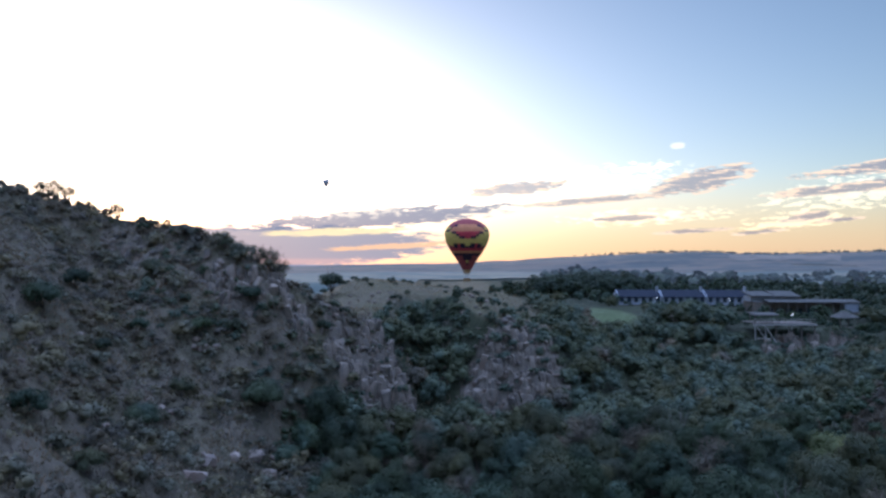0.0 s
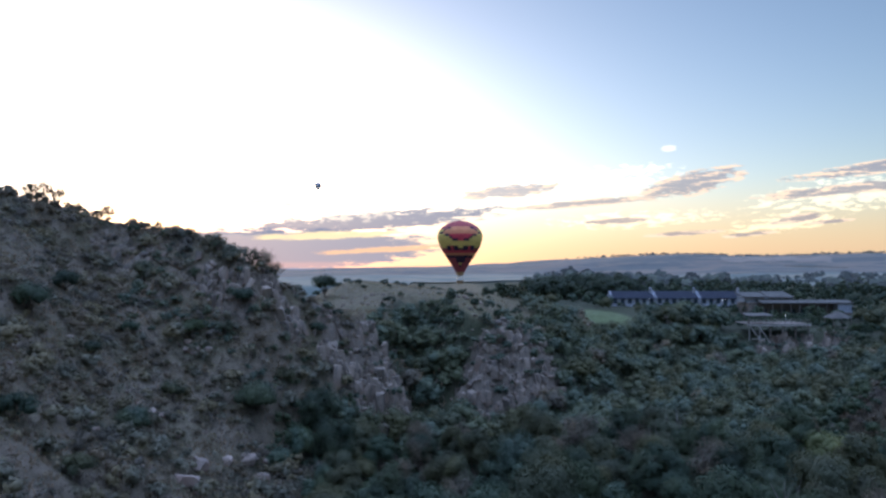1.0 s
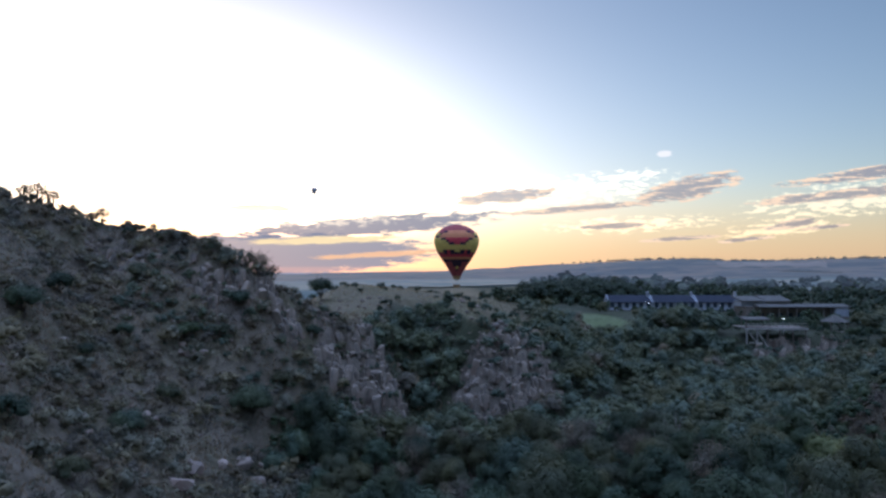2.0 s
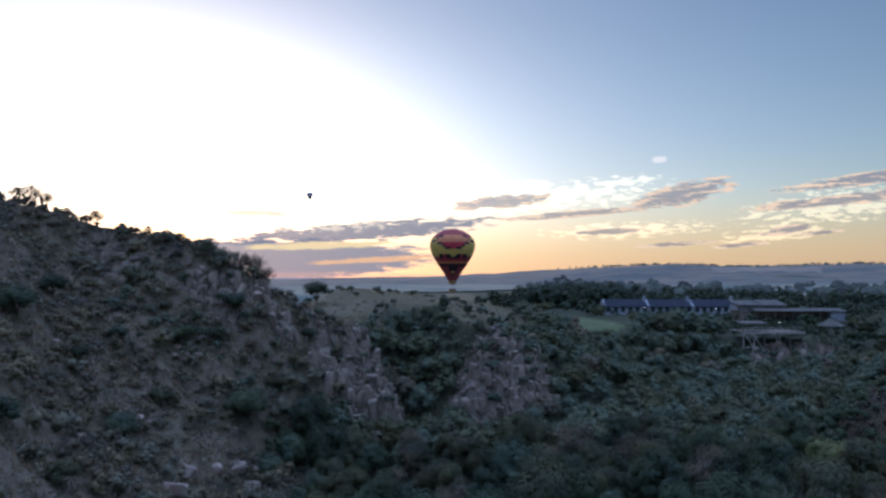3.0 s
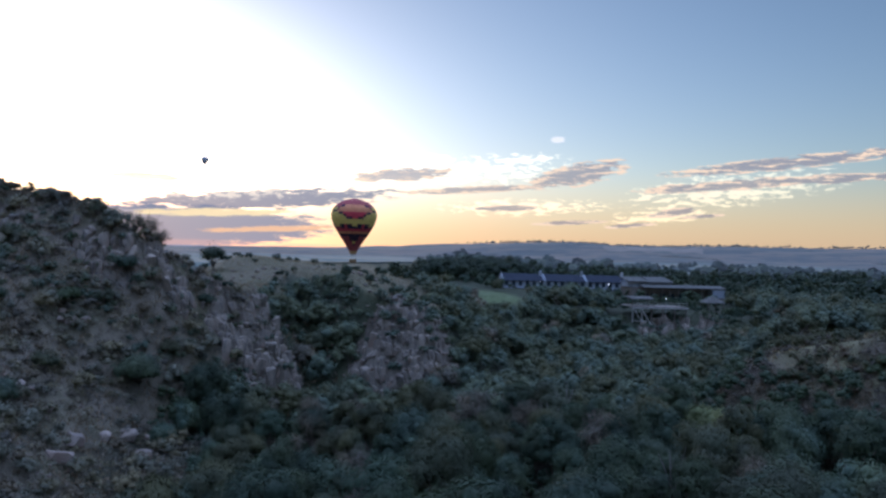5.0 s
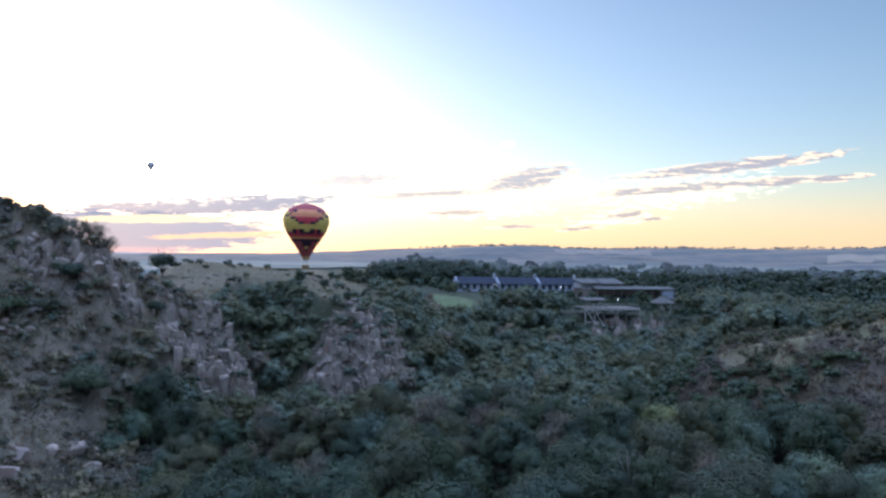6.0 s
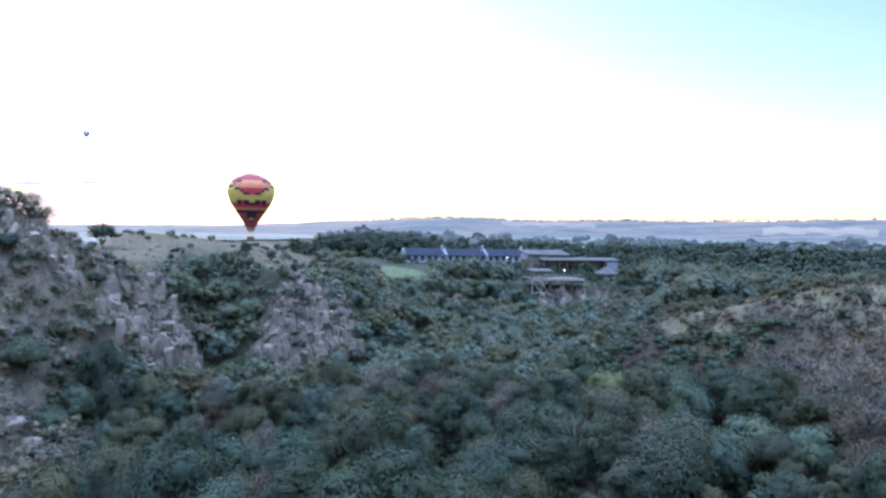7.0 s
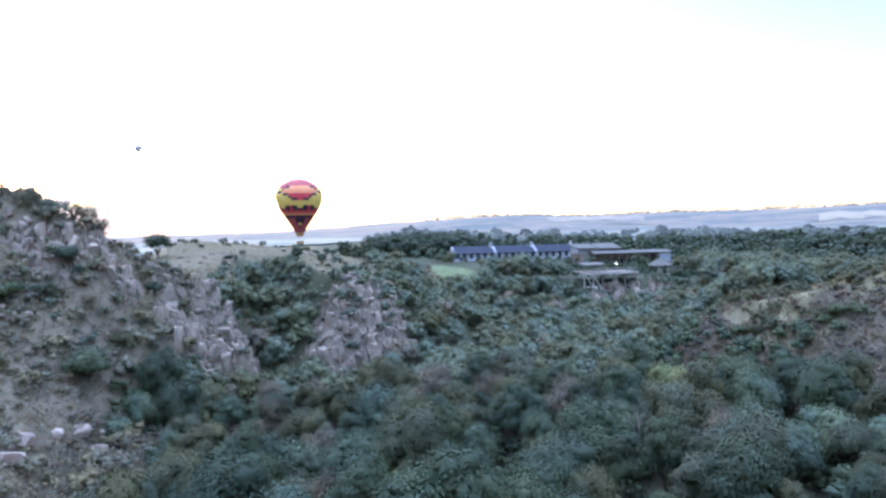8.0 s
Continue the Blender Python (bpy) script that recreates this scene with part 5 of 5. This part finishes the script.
def hotel_block(x0, x1, y0, ground_z, eave, ridge):
    root = new("guest_wing")
    y1 = y0 + 7.5
    part("wall", box(x0, x1, y0, y1, ground_z - 1.0, eave), WALL, root)
    part("roof", gable(x0 + 0.2, x1 - 0.2, y0, y1, eave, ridge), ROOF_BLUE, root)
    for x in (x0 - 0.02, x1 - 0.24):
        bm = bmesh.new()
        side = [(y0 - 0.06, ground_z - 1), (y0 - 0.06, eave + 0.05), ((y0 + y1) / 2, ridge + 0.16), (y1 + 0.06, eave + 0.05), (y1 + 0.06, ground_z - 1)]
        a = [bm.verts.new((x, y, z)) for y, z in side]
        b = [bm.verts.new((x + 0.26, y, z)) for y, z in side]
        bm.faces.new(a[::-1])
        bm.faces.new(b)
        for k in range(5):
            bm.faces.new((a[k], a[(k + 1) % 5], b[(k + 1) % 5], b[k]))
        bmesh.ops.recalc_face_normals(bm, faces=bm.faces)
        part("gable_wall", bm, WALL, root)
    part("chimney", box(x1 - 0.9, x1 - 0.3, y0 + 2.6, y0 + 3.4, ridge - 1.2, ridge + 1.1, 0.05), WALL, root)
    count = 6
    for k in range(count):
        x = x0 + (k + 0.5) * (x1 - x0) / count
        window(x, y0, ground_z + 0.9, 1.15, 1.5, root)
        window(x, y0, ground_z + 3.6, 1.15, 1.4, root)
    part("balcony", box(x0 + 0.4, x1 - 0.4, y0 - 0.9, y0 - 0.003, ground_z + 2.85, ground_z + 3.05), WALL, root)
    tagged(root, "two-storey white guest wing with blue-grey pitched roof", "building", "guest wings in a row")
    return root


for x0 in (50.4, 63.8, 77.2):
    hotel_block(x0, x0 + 13.1, 231.0, 15.0, 20.3, 22.3)


def lamp_at(x, y, z, label, post=True):
    root = new("outdoor_lamp")
    if post:
        g = place_on(x, y, 0.1)
        verts, faces = [], []
        limb(verts, faces, (x, y, g), (x, y, z - 0.2), 0.05, 0.04)
        ob = new("post", mesh_of("post", np.array(verts), np.array(faces), [STEEL]))
        ob.parent = root
    else:
        part("bracket", box(x - 0.04, x + 0.04, y, y + 0.62, z - 0.04, z + 0.04), STEEL, root)
    bm = bmesh.new()
    bmesh.ops.create_uvsphere(bm, u_segments=10, v_segments=8, radius=0.085, matrix=Matrix.Translation((x, y, z)))
    part("globe", bm, LAMP_ON, root, "glowing white globe")
    tagged(root, label, "lamp", "lit outdoor lamps")


lamp_at(62.0, 230.4, 20.0, "lit white lamp on the guest wing wall", False)
lamp_at(83.9, 230.4, 19.6, "lit white lamp on the guest wing wall", False)


def mono_roof(x0, x1, y0, y1, z_front, z_back, thick=0.22):
    bm = bmesh.new()
    corners = [(x0, y0, z_front), (x1, y0, z_front), (x1, y1, z_back), (x0, y1, z_back)]
    a = [bm.verts.new(c) for c in corners]
    b = [bm.verts.new((c[0], c[1], c[2] - thick)) for c in corners]
    bm.faces.new(a)
    bm.faces.new(b[::-1])
    for k in range(4):
        bm.faces.new((a[k], b[k], b[(k + 1) % 4], a[(k + 1) % 4]))
    bmesh.ops.recalc_face_normals(bm, faces=bm.faces)
    return bm


def build_lodge():
    root = new("lodge")
    part("wall", box(82, 108, 206.5, 215, 13, 20.0), TIMBER, root, "shaded timber front")
    part("wall", box(81.5, 94.6, 208.0, 213.5, 20.0, 21.45), WALL, root, "pale upper storey")
    part("roof", mono_roof(81.0, 87.4, 207.0, 214, 21.6, 22.7), ROOF_PALE, root, "pale sloping roof sheet")
    part("roof", mono_roof(87.8, 94.8, 207.0, 214, 21.5, 22.8), ROOF_PALE, root, "pale sloping roof sheet")
    part("roof", mono_roof(84.5, 109, 203.5, 207.6, 20.1, 20.75), ROOF_PALE, root, "long pale verandah roof")
    part("wall", box(104.8, 108.6, 203.8, 206.4, 17.4, 19.7), WALL, root, "white end bay")
    part("wall", box(104.8, 108.6, 203.8, 206.4, 13, 17.39), TIMBER, root, "timber base of the end bay")
    for k in range(9):
        x = 85 + k * 2.4
        part("post", box(x - 0.1, x + 0.1, 203.7, 203.9, 13, 20.0), TIMBER, root)
    for k in range(7):
        window(86 + k * 2.6, 206.5, 16.4, 1.7, 1.9, root)
    tagged(root, "lodge with pale sloping roofs and timber verandah on the rim", "building")


def build_deck():
    root = new("viewing_deck")
    x0, x1, y0, y1, z = 69.9, 84.2, 176.6, 185.0, 16.4
    for k in range(18):
        y = y0 + k * (y1 - y0) / 18
        part("board", box(x0, x1, y, y + 0.45, z, z + 0.08), TIMBER, root)
    part("beam", box(x0 - 0.2, x1 + 0.2, y0 - 0.16, y0 + 0.1, z - 0.42, z - 0.004), TIMBER_PALE, root)
    part("rail", box(x0, x1, y0, y0 + 0.1, z + 1.0, z + 1.1), TIMBER_PALE, root)
    part("rail", box(x0, x1, y0 + 0.02, y0 + 0.08, z + 0.5, z + 0.56), TIMBER_PALE, root)
    for k in range(11):
        x = x0 + 0.05 + k * (x1 - x0 - 0.1) / 10
        part("baluster", box(x - 0.06, x + 0.06, y0 - 0.004, y0 + 0.106, z + 0.084, z + 1.15), TIMBER, root)
    for k, x in enumerate((70.3, 72.7, 75.1, 78.0, 81.0, 84.0)):
        g = place_on(x, y0 + 0.4, 0.6)
        part("post", box(x - 0.13, x + 0.13, y0 + 0.25, y0 + 0.51, g, z - 0.43), TIMBER_PALE if k < 2 else TIMBER, root)
    for (xa, za), (xb, zb) in (((70.5, 15.8), (74.5, 9.7)), ((72.5, 15.8), (75.7, 10.7)), ((70.7, 13.0), (73.5, 13.0))):
        verts, faces = [], []
        limb(verts, faces, (xa, y0 + 0.1, za), (xb, y0 - 0.6, zb), 0.13, 0.13)
        ob = new("brace", mesh_of("brace", np.array(verts), np.array(faces), [TIMBER_PALE]))
        ob.parent = root
    for x in (70.5, 75.5):
        for y in (177.5, 180.5):
            part("roof_post", box(x - 0.08, x + 0.08, y - 0.08, y + 0.08, z + 0.084, z + 2.0), TIMBER, root)
    part("canopy_roof", mono_roof(70.1, 76.0, 177.0, 181.2, z + 2.0, z + 2.4), ROOF_THATCH, root)
    tagged(root, "timber viewing deck on stilts with pale braces over the cliff", "deck")


def build_gazebo(x, y):
    root = new("gazebo")
    g = place_on(x, y, 0.3)
    z = 17.0
    bm = bmesh.new()
    bmesh.ops.create_cone(bm, segments=4, radius1=3.6, radius2=0.15, depth=1.7, cap_ends=True, matrix=Matrix.Translation((x, y, z + 1.0)) @ Matrix.Rotation(radians(45), 4, "Z"))
    part("roof", bm, ROOF_THATCH, root)
    for sx in (-1, 1):
        for sy in (-1, 1):
            part("post", box(x + sx * 2.1 - 0.1, x + sx * 2.1 + 0.1, y + sy * 2.1 - 0.1, y + sy * 2.1 + 0.1, g, z + 0.2), TIMBER, root)
    part("floor", box(x - 2.4, x + 2.4, y - 2.4, y + 2.4, z - 2.4, z - 2.15), TIMBER, root)
    tagged(root, "open gazebo with grey four-sided roof beside the deck", "gazebo")


build_lodge()
build_deck()
build_gazebo(96.5, 188.0)
lamp_at(80.6, 181.0, 18.3, "lit white lamp on the viewing deck")
lamp_at(98.0, 183.0, 15.8, "lit white lamp beside the gazebo")
lamp_at(56.0, 196.0, 17.2, "lit white lamp among the trees by the lawn")
